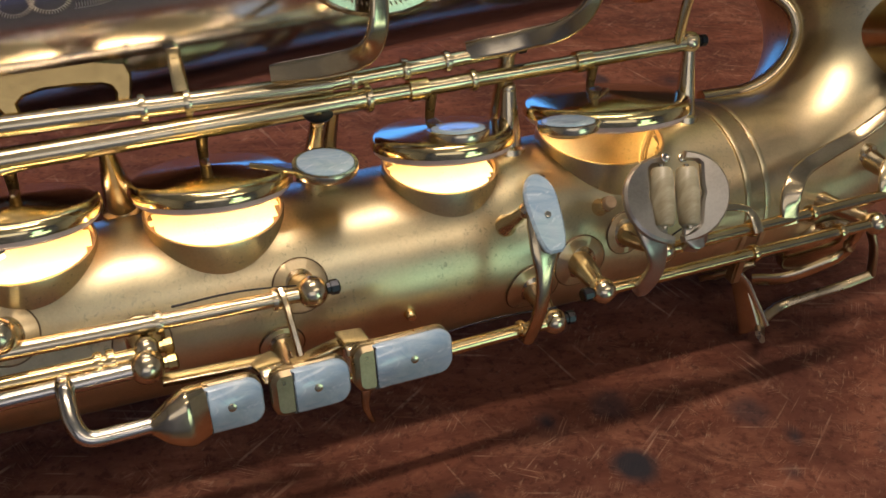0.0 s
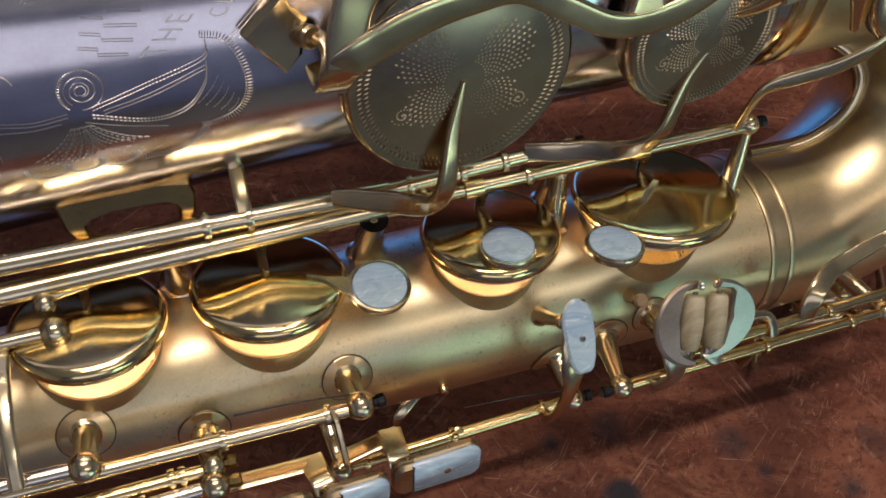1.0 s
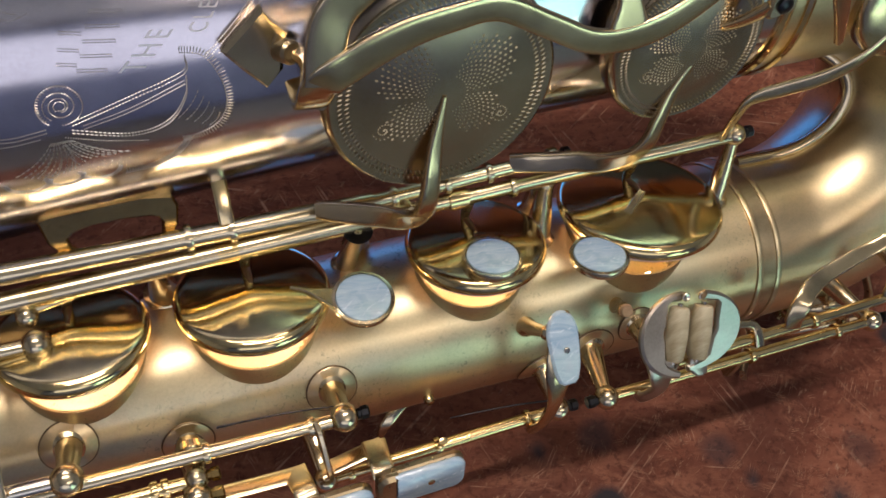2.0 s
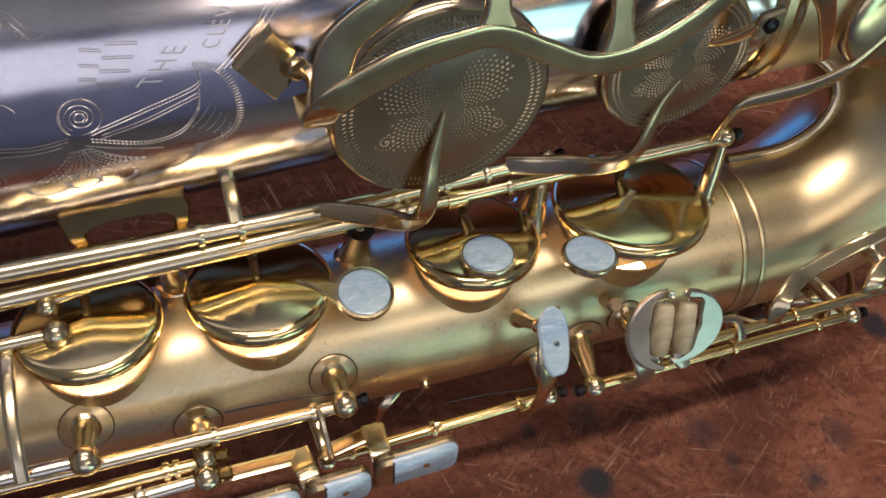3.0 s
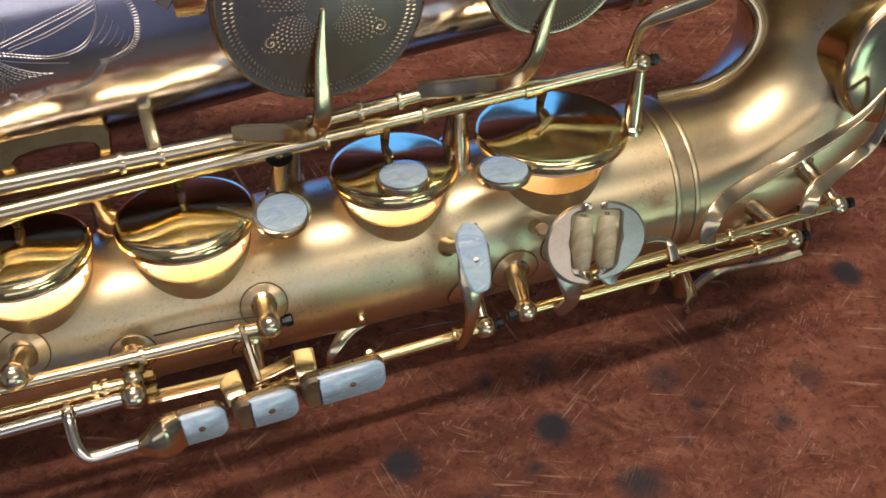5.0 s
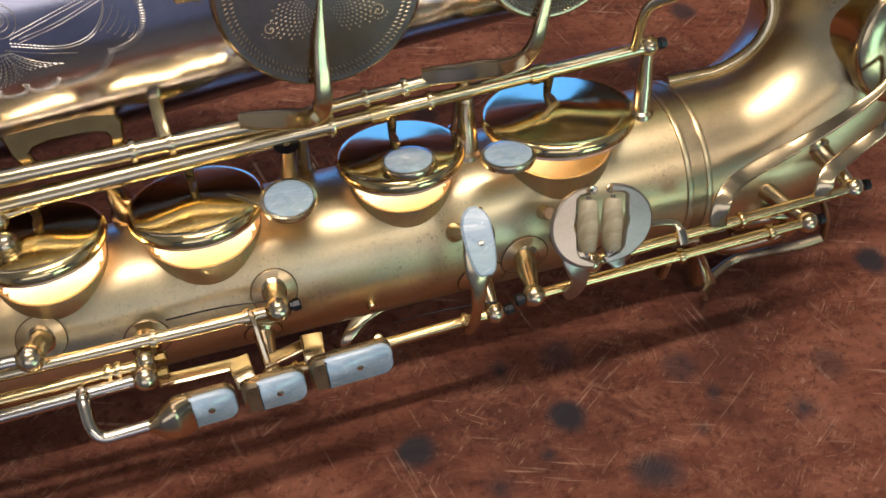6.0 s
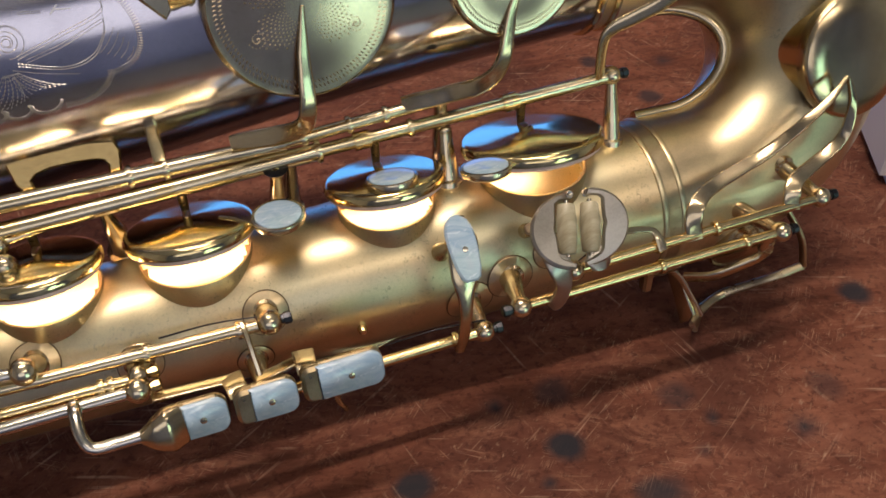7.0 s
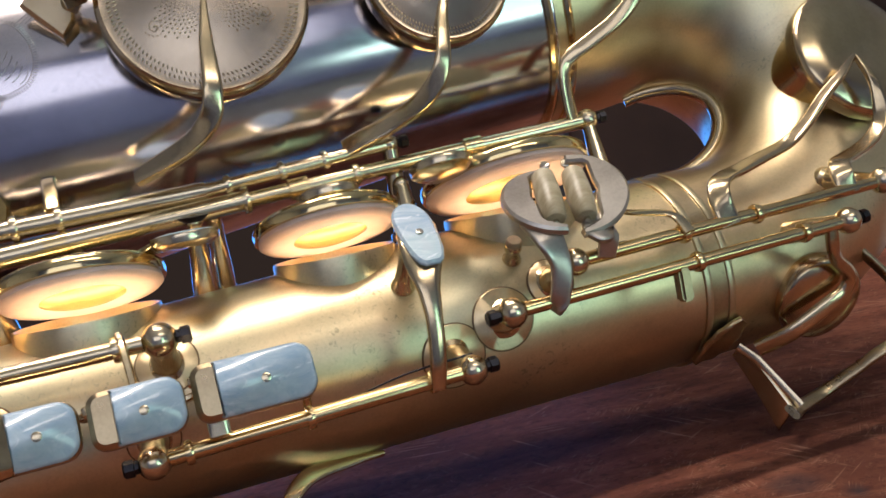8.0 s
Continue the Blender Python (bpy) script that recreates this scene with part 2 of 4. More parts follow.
def thing(name, at, label, category, kind="", group=""):
    ob = new(name)
    ob.location = at
    ob.empty_display_size = 0.01
    WORLD_AT[ob.name] = Vector(at)
    return tagged(ob, label, category, group, kind)


def part(name, bm, material, parent=None, label="", sharp=38, origin=None):
    """Link a bmesh, given in world metres, as one mesh object under parent."""
    bmesh.ops.recalc_face_normals(bm, faces=bm.faces)
    lo = Vector([min(v.co[i] for v in bm.verts) for i in range(3)])
    hi = Vector([max(v.co[i] for v in bm.verts) for i in range(3)])
    mid = (lo + hi) / 2 if origin is None else Vector(origin)
    bmesh.ops.translate(bm, verts=bm.verts, vec=-mid)
    mesh = bpy.data.meshes.new(name)
    bm.to_mesh(mesh)
    bm.free()
    mesh.materials.append(material)
    mesh.shade_smooth()
    mesh.set_sharp_from_angle(angle=radians(sharp))
    ob = new(name, mesh)
    WORLD_AT[ob.name] = mid
    if parent:
        ob.parent = parent
        ob.location = mid - WORLD_AT[parent.name]
    else:
        ob.location = mid
    if label:
        tagged(ob, label)
    return ob


def V(*a):
    return Vector(a)


def basis(axis):
    axis = Vector(axis).normalized()
    u = axis.cross(V(1, 0, 0))
    if u.length < 0.2:
        u = axis.cross(V(0, 1, 0))
    u.normalize()
    return u, axis.cross(u), axis


def lathe(bm, profile, origin, axis, seg=40):
    """Turn (radius, height) pairs about an axis; radius 0 closes the end."""
    u, w, a = basis(axis)
    origin = Vector(origin)
    rings = []
    for r, h in profile:
        if r < 1e-7:
            rings.append([bm.verts.new(origin + a * h)])
        else:
            rings.append([bm.verts.new(origin + a * h + (u * math.cos(k * math.tau / seg) + w * math.sin(k * math.tau / seg)) * r) for k in range(seg)])
    for p, q in zip(rings, rings[1:]):
        for k in range(seg):
            j = (k + 1) % seg
            loop = [p[k % len(p)], p[j % len(p)], q[j % len(q)], q[k % len(q)]]
            seen = []
            for v in loop:
                if v not in seen:
                    seen.append(v)
            if len(seen) > 2:
                bm.faces.new(seen)
    return bm


def spline(points, n=8):
    """Catmull-Rom through the points."""
    pts = [Vector(p) for p in points]
    pts = [pts[0] * 2 - pts[1]] + pts + [pts[-1] * 2 - pts[-2]]
    out = []
    for i in range(1, len(pts) - 2):
        a, b, c, d = pts[i - 1:i + 3]
        for k in range(n):
            t = k / n
            out.append(0.5 * ((2 * b) + (c - a) * t + (2 * a - 5 * b + 4 * c - d) * t * t + (3 * b - a - 3 * c + d) * t ** 3))
    out.append(pts[-2])
    return out


def sweep(bm, points, width, thick=None, up=None, seg=14, power=2.0):
    """A bar along points: width across, thick along up; round where up is None. power above 2 squares the section."""
    pts = [Vector(p) for p in points]
    n = len(pts)

    def at(v, i):
        if isinstance(v, (int, float)):
            return v
        f = i / (n - 1) * (len(v) - 1)
        k = min(int(f), len(v) - 2)
        return v[k] + (v[k + 1] - v[k]) * (f - k)

    thick = width if thick is None else thick
    rings, ref = [], Vector(up) if up is not None else None
    for i, p in enumerate(pts):
        tan = (pts[min(i + 1, n - 1)] - pts[max(i - 1, 0)]).normalized()
        if ref is None:
            ref = basis(tan)[0]
        nrm = (ref - tan * ref.dot(tan)).normalized()
        if up is None:
            ref = nrm
        side = tan.cross(nrm)
        ring = []
        for k in range(seg):
            a = math.tau * (k + 0.5) / seg
            c, s = math.cos(a), math.sin(a)
            c = math.copysign(abs(c) ** (2 / power), c)
            s = math.copysign(abs(s) ** (2 / power), s)
            ring.append(bm.verts.new(p + side * (c * at(width, i)) + nrm * (s * at(thick, i))))
        rings.append(ring)
    for p, q in zip(rings, rings[1:]):
        for k in range(seg):
            bm.faces.new((p[k], p[(k + 1) % seg], q[(k + 1) % seg], q[k]))
    bm.faces.new(rings[0])
    bm.faces.new(rings[-1])
    return bm


def ball(bm, at, r, seg=20):
    n = seg // 2
    prof = [(0, -r)] + [(r * math.sin(math.pi * k / n), -r * math.cos(math.pi * k / n)) for k in range(1, n)] + [(0, r)]
    return lathe(bm, prof, at, (0, 0, 1), seg)


def plate(bm, outline, origin, u, v, thick, edge=0.0004):
    """A flat plate with softened edges from a 2D outline; it is thick along u x v, its face at the origin plane."""
    o, u, v = Vector(origin), Vector(u).normalized(), Vector(v).normalized()
    w = u.cross(v).normalized()

    def ring(inset, h):
        row = []
        n = len(outline)
        for i, (x, y) in enumerate(outline):
            (px, py), (qx, qy) = outline[i - 1], outline[(i + 1) % n]
            tx, ty = qx - px, qy - py
            ln = math.hypot(tx, ty) or 1
            nx, ny = ty / ln, -tx / ln
            row.append(bm.verts.new(o + u * (x - nx * inset) + v * (y - ny * inset) + w * h))
        return row

    area = sum(outline[i - 1][0] * outline[i][1] - outline[i][0] * outline[i - 1][1] for i in range(len(outline)))
    if area < 0:
        outline = outline[::-1]
    rows = [ring(edge, -thick), ring(0, -thick + edge), ring(0, -edge), ring(edge, 0)]
    for p, q in zip(rows, rows[1:]):
        for k in range(len(p)):
            bm.faces.new((p[k], p[(k + 1) % len(p)], q[(k + 1) % len(p)], q[k]))
    bm.faces.new(rows[0][::-1])
    bm.faces.new(rows[-1])
    return bm


def rounded_rect(x0, y0, x1, y1, radii, n=6):
    """Corner radii in order: lower left, lower right, upper right, upper left."""
    out = []
    for (cx, cy, a), r in zip(((x0, y0, 180), (x1, y0, 270), (x1, y1, 0), (x0, y1, 90)), radii):
        ox = cx + (r if cx == x0 else -r)
        oy = cy + (r if cy == y0 else -r)
        for k in range(n + 1):
            t = radians(a + 90 * k / n)
            out.append((ox + r * math.cos(t), oy + r * math.sin(t)))
    return out


def box(bm, lo, hi, bevel=0.0):
    r = bmesh.ops.create_cube(bm, size=1)
    for v in r["verts"]:
        v.co = Vector([lo[i] + (hi[i] - lo[i]) * (v.co[i] + 0.5) for i in range(3)])
    if bevel:
        bmesh.ops.bevel(bm, geom=list(bm.edges), offset=bevel, segments=2, affect="EDGES", clamp_overlap=True)
    return bm


B = bmesh.new

# ---------------------------------------------------------------- room
ROOM = (-2.4, -2.2, -0.75, 2.6, 2.4, 1.75)
x0, y0, z0, x1, y1, z1 = ROOM
WALL_PAINT = plain("wall_paint", (0.68, 0.66, 0.64), 0.8, 3, 0.1)
WALL_BLUE = plain("blue_grey_wall_paint", (0.34, 0.41, 0.64), 0.8, 2, 0.35)
WALL_DARK = plain("dark_wall_paint", (0.085, 0.10, 0.135), 0.7, 3, 0.2)
WOOD_PANEL = plain("dark_brown_panel", (0.075, 0.036, 0.026), 0.7, 3, 0.25)
CEIL = plain("ceiling_paint", (0.80, 0.78, 0.74), 0.9, 3, 0.06)
FLOOR = plain("floor_paint", (0.19, 0.17, 0.15), 0.6, 6, 0.2)
WHITE = plain("white_lacquer", (0.80, 0.80, 0.80), 0.45, 8, 0.04)
W = 0.1
for name, lo, hi, mat, lab in (
    ("floor", (x0 - W, y0 - W, z0 - W), (x1 + W, y1 + W, z0), FLOOR, "plain dark brown workshop floor"),
    ("ceiling", (x0 - W, y0 - W, z1), (x1 + W, y1 + W, z1 + W), CEIL, "plain light ceiling"),
    ("wall_west", (x0 - W, y0, z0), (x0, y1, z1), WALL_PAINT, "plain painted wall"),
    ("wall_east", (x1, y0, z0), (x1 + W, y1, z1), WALL_PAINT, "plain painted wall"),
):
    tagged(part(name, box(B(), lo, hi), mat), lab, name.split("_")[0], "", "structure")


def wall_with_windows(name, ya, yb, openings, mat, label):
    """A wall cut into slabs round its window openings (x0, x1, z0, z1), given from left to right of the plan."""
    bm = B()
    left = x0 - W
    for wx0, wx1, wz0, wz1 in openings:
        box(bm, (left, ya, z0), (wx0, yb, z1))
        box(bm, (wx0, ya, z0), (wx1, yb, wz0))
        box(bm, (wx0, ya, wz1), (wx1, yb, z1))
        left = wx1
    box(bm, (left, ya, z0), (x1 + W, yb, z1))
    tagged(part(name, bm, mat), label, "wall", "", "structure")


def window(name, ya, wx0, wx1, wz0, wz1, label):
    win = thing(name, ((wx0 + wx1) / 2, ya, wz0), label, "window", "structure")
    fr = B()
    f = 0.04
    for lo, hi in (((wx0, ya, wz0), (wx0 + f, ya + 0.05, wz1)), ((wx1 - f, ya, wz0), (wx1, ya + 0.05, wz1)),
                   ((wx0 + f, ya, wz0), (wx1 - f, ya + 0.05, wz0 + f)), ((wx0 + f, ya, wz1 - f), (wx1 - f, ya + 0.05, wz1))):
        box(fr, lo, hi, 0.004)
    part("window_frame", fr, WALL_DARK, win)


wall_with_windows("wall_north", y1, y1 + W, [(-1.0, 1.2, -0.16, 0.36)], WALL_DARK, "plain dark wall with a window opening")
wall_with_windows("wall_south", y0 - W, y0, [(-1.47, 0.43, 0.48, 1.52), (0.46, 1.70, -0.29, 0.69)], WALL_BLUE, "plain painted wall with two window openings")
window("window_1", y1 + 0.03, -1.0, 1.2, -0.16, 0.36, "wide low window with blue daylight")
for px0, px1 in ((x0, -1.0), (1.2, x1)):
    tagged(part("wall_panel", box(B(), (px0, y1 - 0.02, z0), (px1, y1, 0.42), 0.004), WOOD_PANEL), "dark brown wooden wall panelling", "panelling", "", "structure")
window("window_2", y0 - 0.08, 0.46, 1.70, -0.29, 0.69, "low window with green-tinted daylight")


def ceiling_lamp(at, target, sx, sy, label):
    """A lamp housing behind its light."""
    m = look(at, target)
    t = thing("ceiling_lamp", at, label, "lamp")
    bm = box(B(), (-sx / 2 - 0.02, -sy / 2 - 0.02, 0.006), (sx / 2 + 0.02, sy / 2 + 0.02, 0.06), 0.01)
    bmesh.ops.transform(bm, matrix=m, verts=bm.verts)
    part("housing", bm, WHITE, t)
    for dx in (-0.4, 0.4):
        p = m @ V(dx * sx, 0, 0.05)
        part("hanger", sweep(B(), [p, V(p.x, p.y, z1 + 0.01)], 0.004), WHITE, t)
    return t


# the rear housing only carries the added back fill
for at, aim, long, wide in ((LAMP_TOP, (-0.06, -0.02, 0), 0.9, 0.14), (LAMP_FRONT, (0.62, 0, 0), 1.24, 0.20), (LAMP_BACK_FILL, (0.1, 0.2, 0), 1.2, 0.14)):
    tagged(ceiling_lamp(at, aim, long, wide, "long white strip lamp hanging unseen under the ceiling"), group="ceiling lamps")

# ---------------------------------------------------------------- table
table = thing("table", (0.15, 0.15, -0.75), "old red-brown wooden table with dark stains and scratches", "table")
part("tabletop", box(B(), (-0.65, -0.11, -0.035), (0.95, 0.72, 0.0), 0.003), WOOD, table, origin=(0, 0, 0))
for dx in (-0.6, 0.9):
    for dy in (-0.06, 0.67):
        part("leg", sweep(B(), [(dx, dy, -0.75), (dx, dy, -0.035)], 0.03, 0.03, (0, 1, 0), 16, 6), WOOD, table)

# ---------------------------------------------------------------- saxophone
sax = thing("saxophone", (0.03, 0.03, 0.0), "worn gold saxophone with silvery bell lying on a wooden table", "saxophone")


def tube_axis(x):
    return V(x, TUBE_Y + TUBE_SY * x, TUBE_Z + TUBE_SZ * x)


def tube_r(x):
    return TUBE_R + TUBE_SR * x


TUBE_Y, TUBE_SY, TUBE_Z, TUBE_SZ, TUBE_R, TUBE_SR = 0.0325, 0.01, 0.0442, 0.02, 0.0246, 0.02
BELL_Y, BELL_SY, BELL_Z, BELL_SZ = 0.0855, -0.08, 0.1245, 0.08
BOW_X, BOW_REACH = 0.0945, 0.0520


def bell_axis(x):
    return V(x, BELL_Y + BELL_SY * x, BELL_Z + BELL_SZ * x)


def bell_r(x):
    knots = ((-0.24, 0.0620), (-0.20, 0.0570), (-0.15, 0.0520), (-0.09, 0.0470), (-0.03, 0.0423), (0.03, 0.0385), (0.09, 0.0362), (0.2, 0.036))
    for (a, ra), (b, rb) in zip(knots, knots[1:]):
        if x <= b:
            return ra + (rb - ra) * (x - a) / (b - a)
    return 0.036


# x, hole radius, cup radius and cup centre height of the open stack keys
HOLES = [(-0.1145, 0.0146, 0.0178, 0.0738), (-0.0722, 0.0156, 0.0190, 0.0748), (-0.0134, 0.0143, 0.0185, 0.0772), (0.0350, 0.0170, 0.0226, 0.0800)]
HOLE_Y = 0.0325
RIM = 0.0020

# body tube with its tone holes cut through
bm = B()
NX, NA = 300, 112
XA, XB = -0.30, 0.086
grid = []
for i in range(NX + 1):
    x = XA + (XB - XA) * i / NX
    c, r = tube_axis(x), tube_r(x)
    grid.append([bm.verts.new(c + V(0, math.sin(a), math.cos(a)) * r) for a in (math.tau * k / NA for k in range(NA))])
for i in range(NX):
    for k in range(NA):
        q = [grid[i][k], grid[i + 1][k], grid[i + 1][(k + 1) % NA], grid[i][(k + 1) % NA]]
        cut = False
        for hx, hr, _, _ in HOLES:
            if all(math.hypot(v.co.x - hx, v.co.y - HOLE_Y) < hr and v.co.z > TUBE_Z for v in q):
                cut = True
        if not cut:
            bm.faces.new(q)
body = part("body_tube", bm, GOLD_SATIN, sax, "satin gold conical body tube")
# tone hole chimneys
for hx, hr, cr, cz in HOLES:
    bm = B()
    seg = 56
    rows = []
    top = tube_axis(hx).z + tube_r(hx) + RIM - 0.001
    for rr, lift in ((hr - 0.0001, None), (hr, 0.0), (hr + 0.0002, 0.0006), (hr + 0.0008, 0.0006), (hr + 0.0010, 0.0), (hr + 0.0010, None), (hr + 0.0022, -9)):
        row = []
        for k in range(seg):
            a = math.tau * k / seg
            px, py = hx + rr * math.cos(a), HOLE_Y + rr * math.sin(a)
            c, r = tube_axis(px), tube_r(px)
            low = c.z + math.sqrt(max(r * r - (py - c.y) ** 2, 0))
            z = low - 0.0008 if lift is None else (low - 0.0003 if lift == -9 else top + lift)
            row.append(bm.verts.new((px, py, z)))
        rows.append(row)
    for p, q in zip(rows, rows[1:]):
        for k in range(seg):
            bm.faces.new((p[k], p[(k + 1) % seg], q[(k + 1) % seg], q[k]))
    part("tone_hole", bm, GOLD_SATIN, sax, "upright gold tone hole collar")

# bow: half a turn from the body to the bell
T0, B0 = tube_axis(BOW_X), bell_axis(BOW_X)
mid, half = (T0 + B0) / 2, (T0 - B0) / 2
bow_pts, bow_rad = [], []
for k in range(61):
    a = math.pi * k / 60
    bow_pts.append(mid + half * math.cos(a) + V(BOW_REACH, 0, 0) * math.sin(a))
    bow_rad.append(tube_r(0.090) + (bell_r(0.090) - tube_r(0.090)) * k / 60)
bow_pts = [tube_axis(0.080), tube_axis(0.087)] + bow_pts + [bell_axis(0.080), bell_axis(0.066)]
bow_rad = [tube_r(0.08) + 0.0004, tube_r(0.087) + 0.0002] + bow_rad + [bell_r(0.080) + 0.0004, bell_r(0.066) + 0.0003]
bow = part("bow", sweep(B(), bow_pts, bow_rad, seg=72), GOLD_SATIN, sax, "satin gold curved bow")
for x, h in ((0.0735, 0.0008), (0.0800, 0.0009)):
    r = tube_r(x)
    part("ferrule_ring", lathe(B(), [(r - 0.001, -0.0012), (r + h * 0.7, -0.0009), (r + h, 0), (r + h * 0.7, 0.0009), (r - 0.001, 0.0012)], tube_axis(x), (1, TUBE_SY, TUBE_SZ), 96), GOLD_SATIN, bow)
r = tube_r(0.0768)
part("ferrule_band", lathe(B(), [(r - 0.001, -0.0034), (r + 0.0003, -0.0033), (r + 0.0003, 0.0033), (r - 0.001, 0.0034)], tube_axis(0.0768), (1, TUBE_SY, TUBE_SZ), 96), GRIMY_GOLD, bow)
for x in (0.064, 0.070):
    r = bell_r(x)
    part("ferrule_ring", lathe(B(), [(r - 0.001, -0.0014), (r + 0.001, -0.001), (r + 0.0014, 0), (r + 0.001, 0.001), (r - 0.001, 0.0014)], bell_axis(x), (1, BELL_SY, BELL_SZ), 96), GOLD_BRIGHT, bow)
# thin bead round the inner curve of the bow
FACE = half.cross(V(1, 0, 0)).normalized()
if FACE.y > 0:
    FACE = -FACE
wire = []
for k in range(-3, 61):
    a = math.pi * max(k, 0) / 60
    slide = V(-0.005, 0, 0) * max(0, -k)
    rr = bow_rad[max(k, 0) + 2] + 0.0007
    psi = radians(12 * math.sin(a) - 14 * a / math.pi)
    along = (half * -math.sin(a) + V(BOW_REACH, 0, 0) * math.cos(a)).normalized()
    inward = along.cross(FACE).normalized()
    if inward.dot(half * -math.cos(a) - V(BOW_REACH, 0, 0) * math.sin(a)) < 0:
        inward = -inward
    wire.append(mid + half * math.cos(a) + V(BOW_REACH, 0, 0) * math.sin(a) + slide + (inward * math.cos(psi) + FACE * math.sin(psi)) * rr)
part("bow_bead", sweep(B(), wire, 0.0022), STRAP, bow)

# bell
bm = B()
rows = []
N = 90
for i in range(N + 1):
    x = -0.24 + (0.072 + 0.24) * i / N
    c, r = bell_axis(x), bell_r(x)
    rows.append([bm.verts.new(c + V(0, math.sin(a), math.cos(a)) * r) for a in (math.tau * k / 112 for k in range(112))])
for p, q in zip(rows, rows[1:]):
    for k in range(112):
        bm.faces.new((p[k], p[(k + 1) % 112], q[(k + 1) % 112], q[k]))
bell = part("bell", bm, SILVER, sax, "dark silvery bell with engraved flowers")
c = bell_axis(-0.24)
part("bell_rim", lathe(B(), [(0.0600, 0), (0.0620, -0.0015), (0.0640, -0.0008), (0.0645, 0.001), (0.0632, 0.0022), (0.0615, 0.0012)], c, (1, BELL_SY, BELL_SZ), 96), GOLD_BRIGHT, bell)

# leak light lying in the bore
rope = thing("leak_light", (-0.1, 0.0325, 0.03), "thin warm light rope lying inside the body tube", "lamp")
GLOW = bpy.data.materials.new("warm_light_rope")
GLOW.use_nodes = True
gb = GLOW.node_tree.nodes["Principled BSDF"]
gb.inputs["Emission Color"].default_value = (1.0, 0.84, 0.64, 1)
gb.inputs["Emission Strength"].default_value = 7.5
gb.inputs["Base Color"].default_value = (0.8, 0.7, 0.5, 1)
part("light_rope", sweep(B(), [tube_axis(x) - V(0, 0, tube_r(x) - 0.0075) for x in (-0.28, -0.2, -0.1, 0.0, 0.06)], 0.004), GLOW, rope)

TILT = radians(17)
CUP_N = V(0, math.sin(TILT), math.cos(TILT))


def on_rod(x, a, b):
    return Vector(a) + (Vector(b) - Vector(a)) * ((x - a[0]) / (b[0] - a[0]))


ROD2 = ((-0.30, 0.0380, 0.0750), (0.0645, 0.0418, 0.0911))
ROD1 = ((-0.30, 0.0430, 0.0868), (-0.040, 0.0424, 0.0912))


def stack_key(hx, hr, cr, cz):
    """An open key: domed cup, pad with a metal resonator below, spine to the hinge tube."""
    at = V(hx, HOLE_Y, cz)
    bm = lathe(B(), [(cr - 0.0008, -0.0012), (cr, -0.0010), (cr + 0.0002, 0.0004), (cr - 0.0002, 0.0017), (cr - 0.0009, 0.0022),
                     (cr * 0.93, 0.0024), (cr * 0.86, 0.0024 + cr * 0.008), (cr * 0.70, 0.0024 + cr * 0.020), (cr * 0.5, 0.0024 + cr * 0.038), (cr * 0.3, 0.0024 + cr * 0.057), (cr * 0.12, 0.0024 + cr * 0.073), (cr * 0.05, 0.0024 + cr * 0.077), (0, 0.0024 + cr * 0.078)], at, CUP_N, 64)
    cup = part("key_cup", bm, CUP_MIRROR, sax, "polished gold key cup standing open")
    part("pad", lathe(B(), [(0, -0.0030), (cr * 0.60, -0.0030), (cr * 0.80, -0.0031), (cr - 0.0016, -0.0029), (cr - 0.0008, -0.0022), (cr - 0.0010, -0.0008), (0, -0.0008)], at, CUP_N, 56), PAD, cup, "tan leather pad")
    rr = cr * 0.50
    part("resonator", lathe(B(), [(0, -0.0042), (rr * 0.5, -0.0040), (rr * 0.85, -0.0036), (rr, -0.0031), (rr, -0.0028)], at, CUP_N, 40), GOLD_BRIGHT, cup, "shiny domed resonator")
    root = on_rod(hx, *ROD2)
    back = V(0, math.cos(TILT), -math.sin(TILT))
    top = at + CUP_N * (0.0024 + cr * 0.078)
    rib = [root, top + CUP_N * -cr * 0.02 + back * 0.0080, top + CUP_N * -cr * 0.008 + back * 0.0040, top + back * 0.0005]
    part("key_arm", sweep(B(), spline(rib, 4), [0.0014, 0.0011, 0.0009, 0.0004], [0.0016, 0.0012, 0.0009, 0.0004], (1, 0, 0)), WORN_GOLD, cup)
    part("hinge_sleeve", sweep(B(), [on_rod(hx - 0.0065, *ROD2), on_rod(hx - 0.0015, *ROD2)], 0.0029), GOLD_BRIGHT, cup)
    return cup


CUPS = [stack_key(*h) for h in HOLES]


def pearl_touch(at, n, parent, r=0.0069):
    holder = part("pearl_holder", lathe(B(), [(0, -0.0028), (r * 0.8, -0.0028), (r + 0.0006, -0.0016), (r + 0.0009, -0.0002), (r + 0.0007, 0.0004), (r, 0.0005), (r, -0.0004), (0, -0.0004)], at, n, 48), GOLD_PALE, parent)
    if parent is sax:
        part("pearl", lathe(B(), [(r - 0.0001, -0.0003), (r - 0.0003, 0.0006), (r * 0.8, 0.0009), (r * 0.4, 0.0007), (0, 0.0006)], at, n, 48), PEARL, holder, "white mother-of-pearl touch")
    else:
        part("pearl", lathe(B(), [(r - 0.0001, -0.0003), (r - 0.0003, 0.0006), (r * 0.8, 0.0009), (r * 0.4, 0.0007), (0, 0.0006)], at, n, 48), PEARL, parent, "white mother-of-pearl touch")
    return holder


N1 = V(0, 0.05, 1).normalized()
PR1, PR2, PR3 = V(-0.0476, 0.0218, 0.0815), V(-0.0134, 0.0236, 0.0843), V(0.0132, 0.0164, 0.0862)
pearl_touch(PR1, N1, CUPS[1])
pearl_touch(PR2, CUP_N, CUPS[2])
